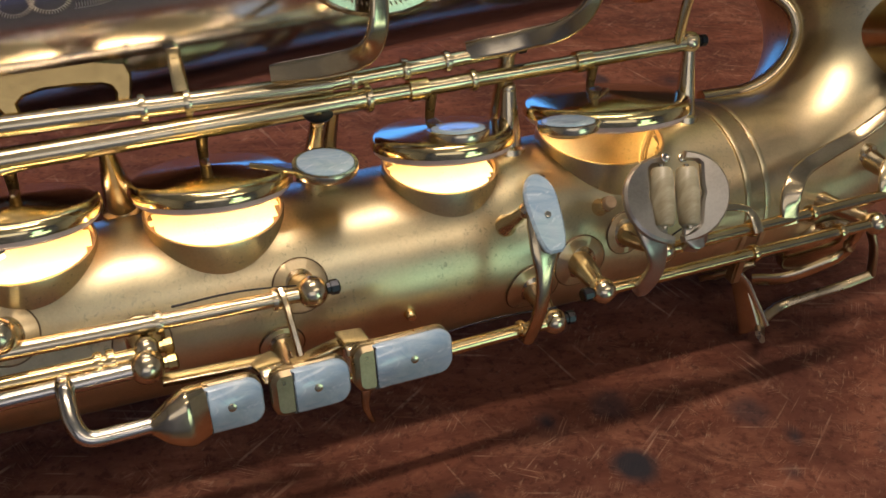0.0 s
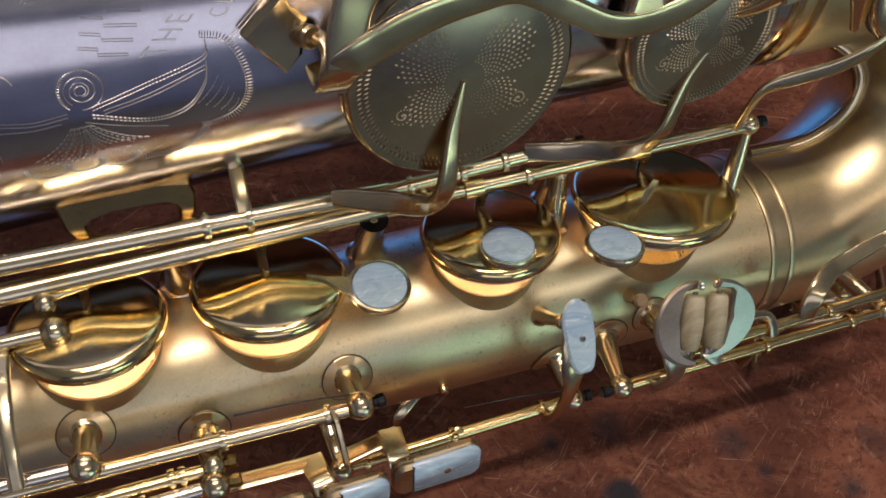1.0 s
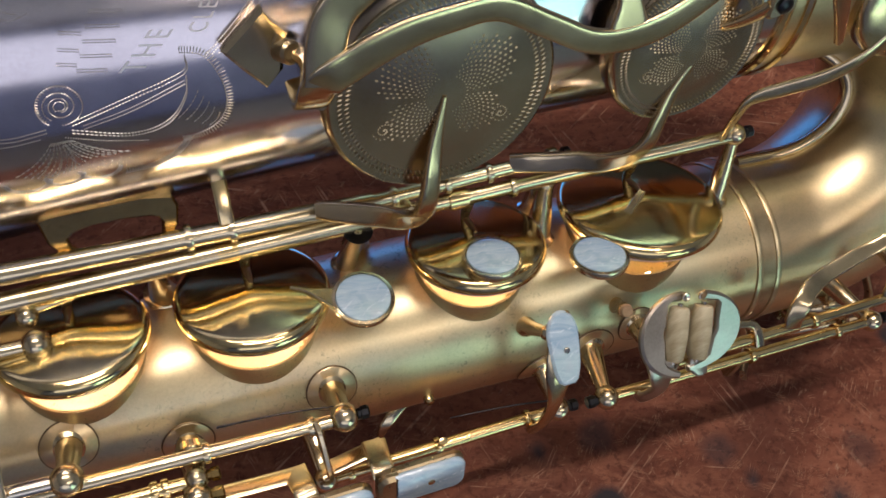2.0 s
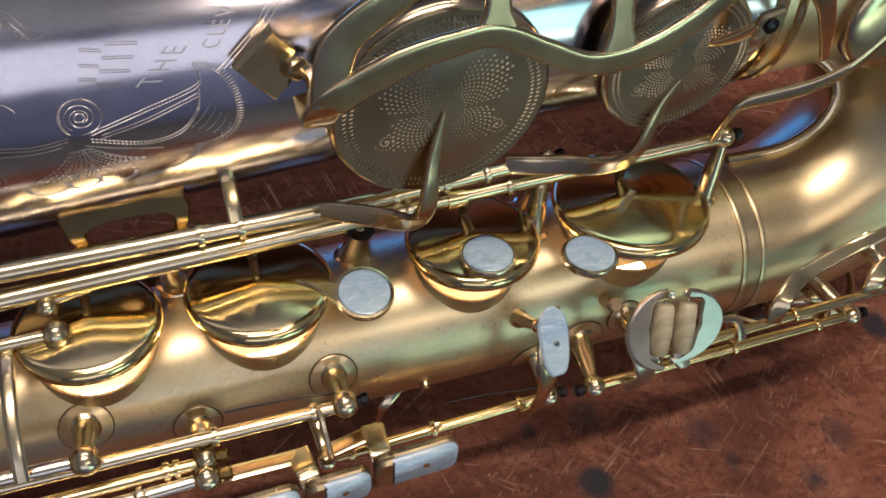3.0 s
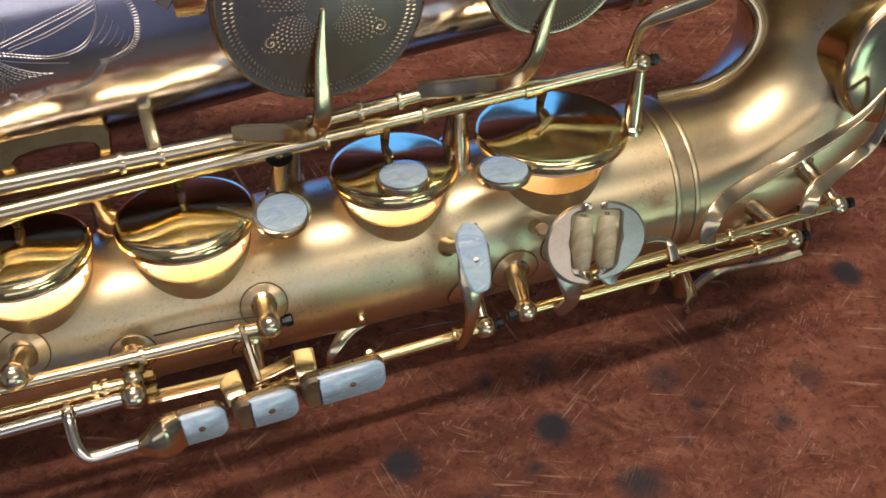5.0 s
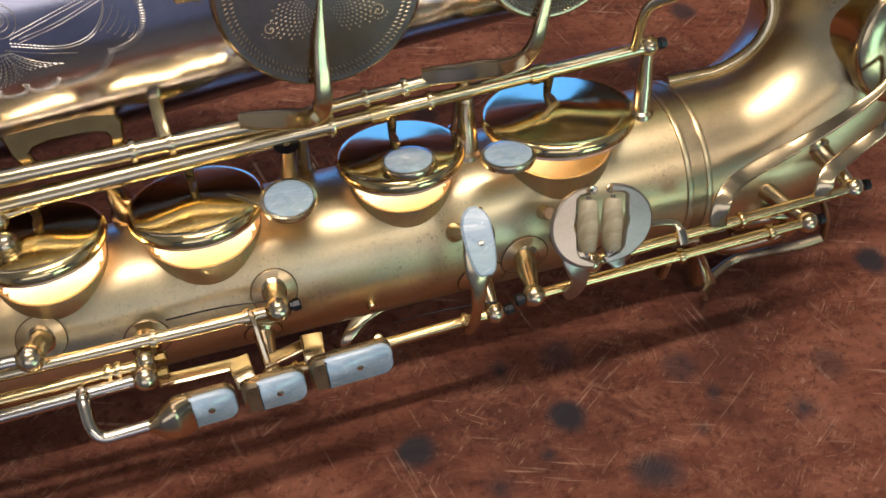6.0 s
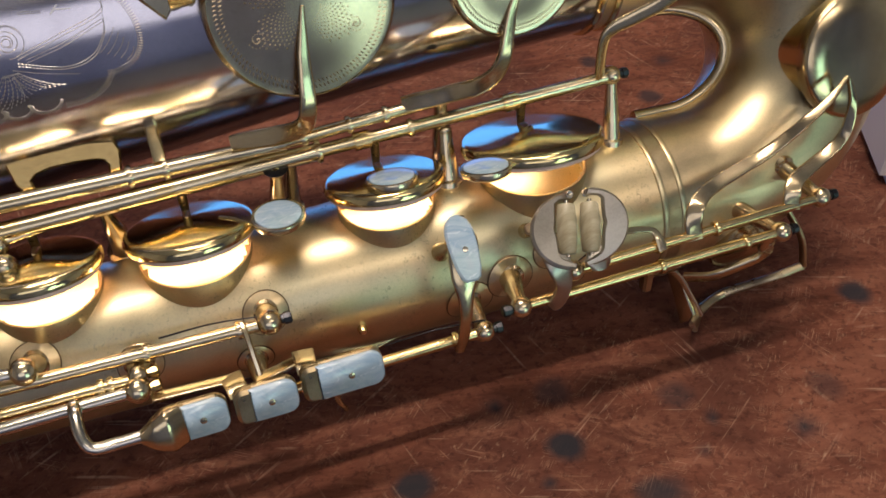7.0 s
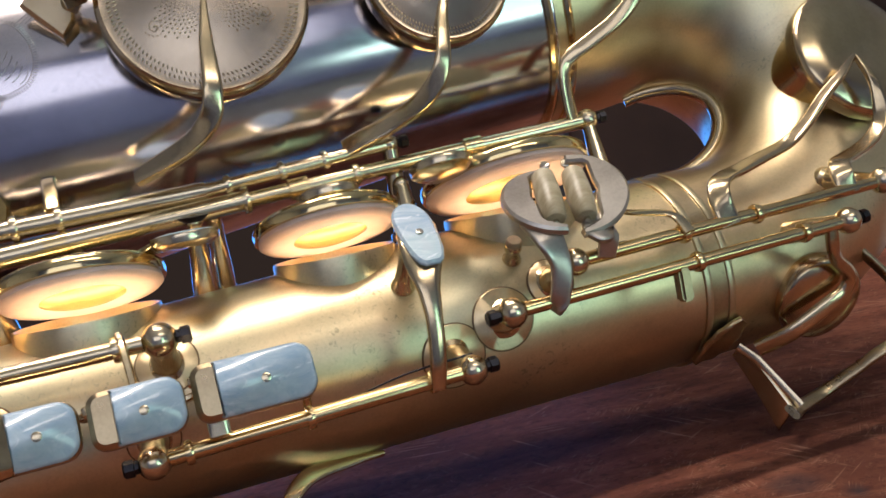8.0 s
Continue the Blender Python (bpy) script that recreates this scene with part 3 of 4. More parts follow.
pearl_touch(PR3, CUP_N, CUPS[3])
# flat links from the cups to their touches
def link_plate(a, b, n, wa, wb, parent):
    a, b, n = Vector(a), Vector(b), Vector(n)
    u = (b - a).normalized()
    v = n.cross(u).normalized()
    ln = (b - a).length
    out = [(0, -wa), (ln * 0.35, -wa * 0.9 - wb * 0.05), (ln * 0.7, -wb * 0.6), (ln, -wb), (ln, wb), (ln * 0.7, wb * 0.6), (ln * 0.35, wa * 0.9 + wb * 0.05), (0, wa)]
    part("link_plate", plate(B(), out, a, u, v, 0.0012, 0.0003), GOLD_PALE, parent)


a = V(HOLES[1][0] + 0.0090, HOLE_Y - 0.0030, HOLES[1][3]) + CUP_N * 0.0046
link_plate(a, PR1 + V(-0.0045, 0.0015, -0.0008), CUP_N, 0.0006, 0.0042, CUPS[1])
a = V(HOLES[3][0], HOLE_Y, HOLES[3][3]) + CUP_N * 0.0050
link_plate(a, PR3 + V(0.003, 0.002, -0.0008), CUP_N, 0.0010, 0.0060, CUPS[3])

# hinge tubes with collars
def hinge_tube(a, b, r, collars=(), material=GOLD_BRIGHT, label=""):
    rod = part("hinge_tube", sweep(B(), [Vector(a), Vector(b)], r, seg=20), material, sax, label)
    for x in collars:
        p = on_rod(x, a, b)
        d = (Vector(b) - Vector(a)).normalized()
        part("collar", lathe(B(), [(r * 0.9, -0.0009), (r + 0.0007, -0.0008), (r + 0.0009, 0), (r + 0.0007, 0.0008), (r * 0.9, 0.0009)], p, d, 20), material, rod)
    return rod


hinge_tube(ROD2[0], on_rod(-0.030, *ROD2), 0.0028, (-0.031,), GOLD_PALE)
hinge_tube(on_rod(-0.030, *ROD2), ROD2[1], 0.0021, (-0.002, 0.0305), GOLD_PALE)
hinge_tube(ROD1[0], ROD1[1], 0.0025, (-0.0845, -0.0745), GOLD_PALE)
hinge_tube(ROD1[1], (0.0085, 0.0434, 0.0945), 0.0019, (-0.0345, -0.0205, -0.009), GOLD_PALE)


def post(base, top, ball_r=0.0036, flange=0.0, r0=0.0032, r1=0.0021, screw=None, head=None):
    """A tapered pillar with a ball head, on a round foot when flange is set."""
    base, top = Vector(base), Vector(top)
    d = (top - base)
    h = d.length
    p = part("post", lathe(B(), [(r0 * 1.35, -0.0012), (r0 * 1.3, 0.0006), (r0, 0.0014), ((r0 + r1) / 2, h * 0.5), (r1, h * 0.82), (r1 * 0.95, h)], base, d, 28), GOLD_PALE, sax)
    part("post_ball", ball(B(), top, ball_r, 24), GOLD_PALE, p)
    if flange:
        ax = tube_axis(base.x)
        out = V(0, base.y - ax.y, base.z - ax.z).normalized()
        rim = B()
        rt = tube_r(base.x)
        rows = []
        u = V(1, 0, 0)
        w = out.cross(u)
        for rr, lift in ((flange, -0.0003), (flange, 0.0003), (flange - 0.0003, 0.0005), (0.0005, 0.0006)):
            row = []
            for k in range(48):
                a = math.tau * k / 48
                s, q = rr * math.cos(a), rr * math.sin(a)
                ang = q / rt
                row.append(rim.verts.new(tube_axis(base.x + s) + (out * math.cos(ang) + w * math.sin(ang)) * (rt + lift)))
            rows.append(row)
        for p0, q0 in zip(rows, rows[1:]):
            for k in range(48):
                rim.faces.new((p0[k], p0[(k + 1) % 48], q0[(k + 1) % 48], q0[k]))
        rim.faces.new(rows[-1])
        part("post_flange", rim, GOLD_SATIN, p)
        seam = [tube_axis(base.x + flange * math.cos(a)) + (out * math.cos(flange * math.sin(a) / rt) + w * math.sin(flange * math.sin(a) / rt)) * (rt + 0.0002) for a in (math.tau * k / 48 for k in range(49))]
        part("flange_seam", sweep(B(), seam, 0.00024, seg=8), DIRT, p, "dark dirty seam round the foot")
    if screw:
        s = Vector(screw)
        part("pivot_screw", lathe(B(), [(0, 0.0), (0.0014, 0), (0.0014, 0.0016), (0.0018, 0.0017), (0.0018, 0.0034), (0.0014, 0.0038), (0, 0.0038)], top + s.normalized() * (ball_r - 0.0012), s, 8), head or BLACK_STEEL, p, "steel pivot screw")
    return p


def skin(x, y=None, z=None, lift=0.0):
    """A point on the body tube's near skin from its x and the point it should face."""
    ax = tube_axis(x)
    d = V(0, y - ax.y, z - ax.z).normalized()
    return ax + d * (tube_r(x) + lift)


XR = (1, 0, 0.02)
post((-0.0453, 0.0425, tube_axis(-0.045).z + tube_r(-0.045) - 0.003), (-0.0445, 0.0385, 0.0840), 0.0022, r0=0.0030, r1=0.0020)
part("post_cap", lathe(B(), [(0.0018, -0.0006), (0.0034, 0.0006), (0.0038, 0.0012), (0.003, 0.0014), (0, 0.0014)], (-0.0445, 0.0385, 0.0845), (0, -0.1, 1), 28), BLACK_STEEL, sax)
post((0.0085, 0.0360, tube_axis(0.0085).z + tube_r(0.0085) - 0.001), (0.0095, 0.0424, 0.0835), 0.0024, r0=0.0036, r1=0.0024)
post((0.0085, 0.0440, 0.0700), (0.0090, 0.0437, 0.0945), 0.0026, r0=0.0028, r1=0.0022, screw=(1, 0, 0.05))
post((0.0650, 0.0345, tube_axis(0.065).z + tube_r(0.065) - 0.0006), (0.0665, 0.0420, 0.0913), 0.0032, r0=0.0030, r1=0.0019, screw=XR)
post((-0.0400, 0.0500, 0.0610), (-0.0395, 0.0425, 0.0845), 0.002, r0=0.003, r1=0.002)
post((-0.0920, 0.0460, 0.0630), (-0.0940, 0.0405, 0.0835), 0.002, r0=0.0042, r1=0.002)
post(skin(-0.057, 0.004, 0.0600, -0.0005), (-0.0571, 0.0011, 0.0618), 0.0037, 0.0066, screw=XR)
post(skin(-0.1206, 0.004, 0.0635, -0.0005), (-0.1206, 0.0018, 0.0657), 0.0038, 0.0066)
post(skin(0.0050, 0.0, 0.0415, -0.0005), (0.0050, -0.0045, 0.0408), 0.0034, 0.0076, screw=XR)
post(skin(0.0185, 0.0, 0.0490, -0.0005), (0.0150, -0.0086, 0.0516), 0.0034, 0.0075, screw=(-1, 0, -0.02), r0=0.0036)
post(skin(0.0325, 0.0, 0.0570, -0.0005), (0.0325, -0.0068, 0.0590), 0.0032, 0.0058)
post(skin(0.1000, 0.0, 0.0540, -0.004), (0.1051, -0.0086, 0.0538), 0.0033, screw=XR)
post(V(0.1180, 0.0120, 0.0620), (0.1203, -0.0052, 0.0611), 0.0033, screw=XR)
post(skin(-0.0940, -0.0010, 0.0530, -0.0005), (-0.0944, -0.0076, 0.0579), 0.0036, 0.0064, screw=XR, head=BRASS)
post(skin(-0.0627, 0.0, 0.0400, -0.0005), (-0.0627, -0.0057, 0.0394), 0.0034, 0.0055, screw=(-1, 0, 0))
post(skin(0.0255, 0.0080, 0.0650, -0.0005), skin(0.0252, 0.0080, 0.0655, 0.0042), 0.0021, r0=0.0018, r1=0.0014)

part("felt_tip", lathe(B(), [(0, -0.0004), (0.0017, -0.0004), (0.0019, 0.0004), (0.0019, 0.0014), (0.0016, 0.0018), (0, 0.0019)], skin(0.0252, 0.0080, 0.0655, 0.0050), (0, -0.6, 0.75), 20), FELT, sax, "tan felt stop")
post((-0.0022, 0.0140, 0.0600), (-0.0012, 0.0068, 0.0690), 0.0021, r0=0.0022, r1=0.0016)

# hinge tubes of the side keys
hinge_tube((-0.30, 0.0040, 0.0605), (-0.0605, 0.0008, 0.0619), 0.0018, (-0.0905, -0.0655), GOLD_PALE)
hinge_tube((-0.30, 0.0040, 0.0672), (-0.1235, 0.0019, 0.0657), 0.0018, (), STEEL)
post((-0.1215, 0.0370, 0.0640), (-0.1213, 0.0298, 0.0789), 0.0034, r0=0.003, r1=0.002)
hinge_tube((-0.30, 0.0290, 0.0755), (-0.1240, 0.0298, 0.0788), 0.0018, (), GOLD_PALE)
hinge_tube((-0.1225, 0.0372, 0.0812), (-0.1085, 0.0392, 0.0822), 0.0012, (), GOLD_PALE)
part("post_ball", ball(B(), (-0.1222, 0.0360, 0.0812), 0.0026, 20), GOLD_PALE, sax)
part("key_lever", sweep(B(), spline([(-0.1330, 0.0295, 0.0768), (-0.1333, 0.0190, 0.0775), (-0.1338, 0.0080, 0.0745), (-0.1341, -0.0005, 0.0684)], 6), 0.0017, 0.0009, (0, -0.5, 0.8), 12, 3), GOLD_PALE, sax)
hinge_tube((-0.30, -0.0030, 0.0560), (-0.0945, -0.0034, 0.0577), 0.0018, (-0.1010, -0.1035), GOLD_BRIGHT)
hinge_tube((-0.30, -0.0100, 0.0545), (-0.0975, -0.0076, 0.0578), 0.0018, (-0.1105,), STEEL, "long steel hinge rod")
hinge_tube((-0.0600, -0.0057, 0.0395), (0.0030, -0.0046, 0.0408), 0.0017, (-0.0560, -0.0315, -0.0045), GOLD_BRIGHT)
hinge_tube((0.0175, -0.0086, 0.0517), (0.1030, -0.0086, 0.0538), 0.0016, (0.0620, 0.0920), GOLD_BRIGHT)
hinge_tube((0.0350, -0.0068, 0.0591), (0.1180, -0.0053, 0.0611), 0.0016, (0.0610, 0.0815), GOLD_BRIGHT)

post(V(-0.0935, 0.0040, 0.0560), (-0.0938, -0.0030, 0.0585), 0.0029, screw=XR, head=BRASS)
part("stop_pin", lathe(B(), [(0.0009, 0), (0.0009, 0.006), (0.0012, 0.0062), (0.0012, 0.0075), (0, 0.0078)], (-0.0315, -0.0045, 0.0405), (0, -0.35, 1), 14), GOLD_BRIGHT, sax)
part("stop_pin", lathe(B(), [(0.0016, 0), (0.0015, 0.0022), (0.0010, 0.003), (0, 0.0032)], skin(-0.0300, 0.0000, 0.0420, -0.0008), (0, -1, 0.1), 16), GOLD_BRIGHT, sax)
for a, b in (((-0.0870, 0.0075, 0.0600), (-0.0575, 0.0048, 0.0610)), ((0.0500, 0.0010, 0.0600), (0.0330, -0.0040, 0.0580)), ((0.0060, -0.0030, 0.0440), (-0.0250, 0.0020, 0.0390))):
    part("needle_spring", sweep(B(), spline([a, Vector(a).lerp(Vector(b), 0.5) + V(0, 0, 0.0012), b], 6), [0.00028, 0.00024, 0.00016]), BLACK_STEEL, sax, "thin blued needle spring")

# side keys with three pearl inlays
KN = V(0, -0.956, 0.29).normalized()
KU = V(1, 0.02, 0)
KV = KN.cross(KU).normalized()


def side_key(rivet, xa, xb, xm, hgt, bracket):
    """A pearl touch from xm to xb beside a metal nose from xa, with its bracket back to the hinge."""
    o = Vector(rivet)
    h = hgt / 2
    out = rounded_rect(xa - o.x, -h, xb - o.x, h, (0.0026, h * 0.62, h * 0.62, 0.0026))
    key = part("side_key", plate(B(), out, o - KN * 0.0004, KU, KV, 0.0030, 0.0009), WORN_GOLD, sax, "side key with a pearl inlay")
    nose = rounded_rect(xa - o.x + 0.0001, -h + 0.0001, xm - o.x + 0.0012, h - 0.0001, (0.0026, 0.0003, 0.0003, 0.0026))
    part("key_nose", plate(B(), nose, o + KN * 0.0008, KU, KV, 0.0030, 0.0010), WORN_GOLD, key, "worn gold key end")
    ins = rounded_rect(xm - o.x, -h + 0.0002, xb - o.x - 0.0002, h - 0.0002, (0.0004, h * 0.60, h * 0.60, 0.0004))
    pearl = B()
    plate(pearl, ins, o + KN * 0.0010, KU, KV, 0.0022, 0.0007)
    part("pearl_inlay", pearl, PEARL, key, "long bluish mother-of-pearl inlay", 60)
    part("rivet", lathe(B(), [(0.0010, -0.0005), (0.0009, 0.0002), (0.0005, 0.0003), (0, 0.0003)], o + KN * 0.0010, KN, 20), GOLD_PALE, key)
    part("key_bracket", sweep(B(), spline(bracket, 5), [0.0027, 0.0029, 0.0032], 0.0006, (0, -0.35, 1), 14, 5), GOLD_PALE, key)
    return key


k3 = side_key((-0.0393, -0.0168, 0.0523), -0.0530, -0.0297, -0.0487, 0.0112, [(-0.0508, -0.0138, 0.0535), (-0.0505, -0.0112, 0.0545), (-0.0500, -0.0030, 0.0512)])
k2 = side_key((-0.0617, -0.0182, 0.0521), -0.0715, -0.0543, -0.0672, 0.0108, [(-0.0696, -0.0150, 0.0530), (-0.0700, -0.0118, 0.0540), (-0.0710, -0.0045, 0.0508)])
k1 = side_key((-0.0799, -0.0180, 0.0521), -0.0905, -0.0730, -0.0850, 0.0110, [(-0.0890, -0.0175, 0.0520), (-0.0880, -0.0180, 0.0500), (-0.0870, -0.0175, 0.0480)])
part("key_web", sweep(B(), [(-0.0920, -0.0062, 0.0520), (-0.0690, -0.0062, 0.0512)], 0.0024, 0.0007, (0, 0.3, 1), 12, 4), GOLD_PALE, k2)
part("key_web", sweep(B(), [(-0.0640, -0.0062, 0.0480), (-0.0480, -0.0045, 0.0512)], 0.0024, 0.0007, (0, 0.3, 1), 12, 4), GOLD_PALE, k3)
part("key_web", sweep(B(), [(-0.0495, -0.0035, 0.0510), (-0.0495, -0.0055, 0.0400)], 0.0022, 0.0007, (0, 1, 0), 12, 4), GOLD_PALE, k3)
part("wire_lever", sweep(B(), spline([(-0.1105, -0.0076, 0.0580), (-0.1103, -0.0110, 0.0585), (-0.1098, -0.0165, 0.0560), (-0.1075, -0.0192, 0.0535), (-0.1015, -0.0190, 0.0528), (-0.0955, -0.0188, 0.0527), (-0.0930, -0.0190, 0.0524)], 8), [0.0020, 0.0018, 0.0017, 0.0017, 0.0017, 0.0019], [0.0020, 0.0018, 0.0017, 0.0017, 0.0017, 0.0019], (0, -0.9, 0.3)), STEEL, k1)
part("key_root", sweep(B(), spline([(-0.0960, -0.0189, 0.0526), (-0.0925, -0.0190, 0.0524), (-0.0890, -0.0186, 0.0522), (-0.0850, -0.0176, 0.0521)], 6), [0.0016, 0.0046, 0.0064, 0.0058], [0.0016, 0.0030, 0.0034, 0.0020], (0, -0.95, 0.29), 18, 2.8), STRAP, k1)
part("key_lever", sweep(B(), spline([(-0.0645, 0.0008, 0.0640), (-0.0640, -0.0020, 0.0625), (-0.0635, -0.0060, 0.0580), (-0.0630, -0.0095, 0.0535)], 6), 0.0016, 0.0008, (1, 0, 0.1), 12, 4), GOLD_PALE, sax)

# teardrop touch with pearl
SN = V(0.05, -0.66, 0.75).normalized()
SU = V(1, 0.02, 0)
SV = SN.cross(SU).normalized()
stem = spline([(0.0012, 0.0075, 0.0780), (0.0000, 0.0000, 0.0712), (-0.0015, -0.0052, 0.0643), (-0.0022, -0.0082, 0.0560), (-0.0032, -0.0090, 0.0470), (-0.0042, -0.0078, 0.0395)], 8)
spat = part("spatula_key", sweep(B(), stem, [0.0016, 0.0046, 0.0048, 0.0040, 0.0025, 0.0019, 0.0018, 0.0018, 0.0016], [0.0010, 0.0011, 0.0011, 0.0011, 0.0011, 0.0012], SN, 18, 2.6), STRAP, sax, "teardrop key with a pearl face")
drop = [(0.0044 * math.cos(a), 0.0034 + 0.0064 * math.sin(a)) for a in (math.pi * k / 20 for k in range(21))]
drop += [(-0.0044, 0.0010), (-0.0042, -0.0025), (-0.0037, -0.0062), (-0.0028, -0.0090), (-0.0016, -0.0100), (0.0016, -0.0100), (0.0028, -0.0090), (0.0037, -0.0062), (0.0042, -0.0025), (0.0044, 0.0010)]
part("pearl_inlay", plate(B(), drop, V(0.0000, 0.0003, 0.0722) + SN * 0.0009, SU, SV, 0.0018, 0.0006), PEARL, spat, "teardrop mother-of-pearl inlay")
part("rivet", lathe(B(), [(0.0009, -0.0005), (0.0008, 0.0002), (0, 0.0003)], V(0.0002, -0.0002, 0.0718) + SN * 0.001, SN, 20), STEEL, spat)

# twin plates with bone rollers
RU = V(0.0292, -0.0029, -0.0030).normalized()
RV = V(0.004, 0.0126, 0.0130).normalized()
RN = RU.cross(RV).normalized()
if RN.y > 0:
    RN = -RN
RC = V(0.0325, -0.0045, 0.0735)


def half_disc(side):
    """A crescent with two short arms that hold the roller's ends."""
    out = []
    for k in range(25):
        a = math.pi / 2 + math.pi * k / 24
        out.append((0.0128 * math.cos(a) - 0.0008, 0.0114 * math.sin(a) - 0.0004))
    out += [(-0.0004, -0.0102), (-0.0022, -0.0094), (-0.0048, -0.0082), (-0.0056, -0.0070), (-0.0058, -0.0020), (-0.0064, 0.0004), (-0.0058, 0.0026), (-0.0054, 0.0076), (-0.0044, 0.0084), (-0.0004, 0.0088)]
    return [(x * side, y) for x, y in out]


RU1 = (RU - RN * 0.05).normalized()
RV1 = (RV - RN * 0.15).normalized()
left = part("roller_plate", plate(B(), half_disc(1), RC + RN * 0.001, RU1, RV1, 0.0022, 0.0006), NICKEL, sax, "tarnished crescent plate with a bone roller")
RU2 = (RU + RN * 0.09).normalized()
RV2 = (RV + RN * 0.13).normalized()
right = part("roller_plate", plate(B(), half_disc(-1), RC + RN * 0.0014 + RU * 0.0026 + RV * 0.0004, RU2, RV2, 0.0022, 0.0006), NICKEL, sax, "tarnished crescent plate with a bone roller")
for p, dx, tip in ((left, -0.0026, -0.0014), (right, 0.0046, 0.0036)):
    c = RC + RU * dx + RN * 0.0008
    prof = [(0, -0.0074), (0.0012, -0.0074), (0.0022, -0.0072), (0.0026, -0.0066), (0.0029, -0.0030), (0.0030, 0.0), (0.0029, 0.0030), (0.0026, 0.0066), (0.0022, 0.0072), (0.0012, 0.0074), (0, 0.0074)]
    part("roller", lathe(B(), prof, c, RV, 28), BONE, p, "yellowed bone roller")
    part("roller_pin", lathe(B(), [(0, -0.0082), (0.0007, -0.0082), (0.0007, 0.0082), (0, 0.0082)], c, RV, 12), STEEL, p)
    part("plate_screw", lathe(B(), [(0.0012, -0.0004), (0.0012, 0.0001), (0.0009, 0.0003), (0.0003, 0.00012), (0, 0.0001)], RC + RU * tip + RV * 0.0099 + RN * 0.0012, RN, 18), STEEL, p)
part("plate_stem", sweep(B(), spline([RC + RU * -0.0062 - RV * 0.0062 - RN * 0.0002, RC + RU * -0.0050 - RV * 0.0108, V(0.0265, -0.0125, 0.0600), V(0.0255, -0.0115, 0.0530), V(0.0245, -0.0095, 0.0500)], 6), [0.0044, 0.0036, 0.0024, 0.0022, 0.0018], 0.0009, RN, 16, 5), NICKEL, left)
part("plate_stem", sweep(B(), spline([RC + RU * 0.0080 - RV * 0.0055 - RN * 0.0010, RC + RU * 0.0072 - RV * 0.0098 - RN * 0.0010, V(0.0400, -0.0105, 0.0640), V(0.0395, -0.0085, 0.0590)], 6), [0.0040, 0.0034, 0.0024, 0.0020], 0.0009, RN, 16, 5), NICKEL, right)

part("plate_arm", sweep(B(), spline([RC + RU * 0.0110 - RV * 0.004 - RN * 0.0008, (0.0500, -0.0040, 0.0668), (0.0585, -0.0040, 0.0650), (0.0606, -0.0062, 0.0632), (0.0612, -0.0090, 0.0600)], 6), [0.0014, 0.0010, 0.0010, 0.0014, 0.0015], 0.0005, (0, -0.5, 0.85), 12, 4), GOLD_PALE, right)

# bell keys: engraved cups with long arms
BN = V(0, -0.980, 0.20).normalized()
DISC_UP = V(0, 0.20, 0.980)


def bead(bm, a, b, r):
    """A tiny stretched bead between two points."""
    d = (b - a).normalized()
    n = V(0, -0.9, 0.4)
    n = (n - d * n.dot(d)).normalized()
    w = d.cross(n)
    m = (a + b) / 2
    c = [bm.verts.new(p) for p in (a, m + w * r, b, m - w * r, m + n * r * 0.8)]
    for i in range(4):
        bm.faces.new((c[i], c[(i + 1) % 4], c[4]))


def bell_key(c, r, path, widths):
    c = Vector(c)
    cup = part("bell_key_cup", lathe(B(), [(r - 0.0006, -0.0050), (r, -0.0048), (r + 0.0003, -0.0010), (r - 0.0002, 0.0004), (r - 0.001, 0.0010), (r * 0.9, 0.0009), (r * 0.6, 0.0016), (r * 0.2, 0.0022), (0, 0.0022)], c, BN, 72), CUP_ETCHED, sax, "broad engraved bell key cup")
    part("tone_hole", lathe(B(), [(r * 0.86, -0.016), (r * 0.86, -0.0052), (r * 0.80, -0.0052), (r * 0.80, -0.016)], c, BN, 64), GOLD_BRIGHT, cup)
    part("key_arm", sweep(B(), spline(path, 8), widths, [0.0012, 0.0012, 0.0011, 0.0011, 0.0008], (0.15, -0.85, 0.5), 20, 4.5), STRAP, cup)
    dots = B()
    u, w, n = V(1, 0, 0), DISC_UP, BN
    for side, reach in ((36, 10), (144, 10), (216, 8), (324, 8)):
        for k in range(13):
            a = radians(side - 30 + k * 5)
            d = u * math.cos(a) + w * math.sin(a)
            for j in range(reach - abs(k - 6) // 2):
                rad = r * (0.17 + 0.052 * j + 0.026 * (k % 2))
                p = c + d * rad + n * (0.0023 - 0.0011 * rad / r)
                bead(dots, p, p + d * r * 0.034, 0.00025)
    for ring in (0.80, 0.86):
        for k in range(120):
            a = math.tau * k / 120
            d = u * math.cos(a) + w * math.sin(a)
            p = c + d * (r * ring) + n * 0.00125
            bead(dots, p, p + d * r * 0.045 + (w * math.cos(a) - u * math.sin(a)) * r * 0.02, 0.00020)
    for sx in (-1, 1):
        for k in range(30):
            a = k * 0.42
            q = u * (sx * r * (0.52 + 0.010 * k / 3 * math.cos(a))) + w * (r * (-0.28 + 0.010 * k / 3 * math.sin(a)))
            p = c + q + n * 0.0017
            bead(dots, p, p + V(0.0004, 0, 0.0002), 0.00018)
    tagged(part("engraving", dots, ETCH_GOLD, cup, "stippled engraved flower"), kind="stuff")
    return cup


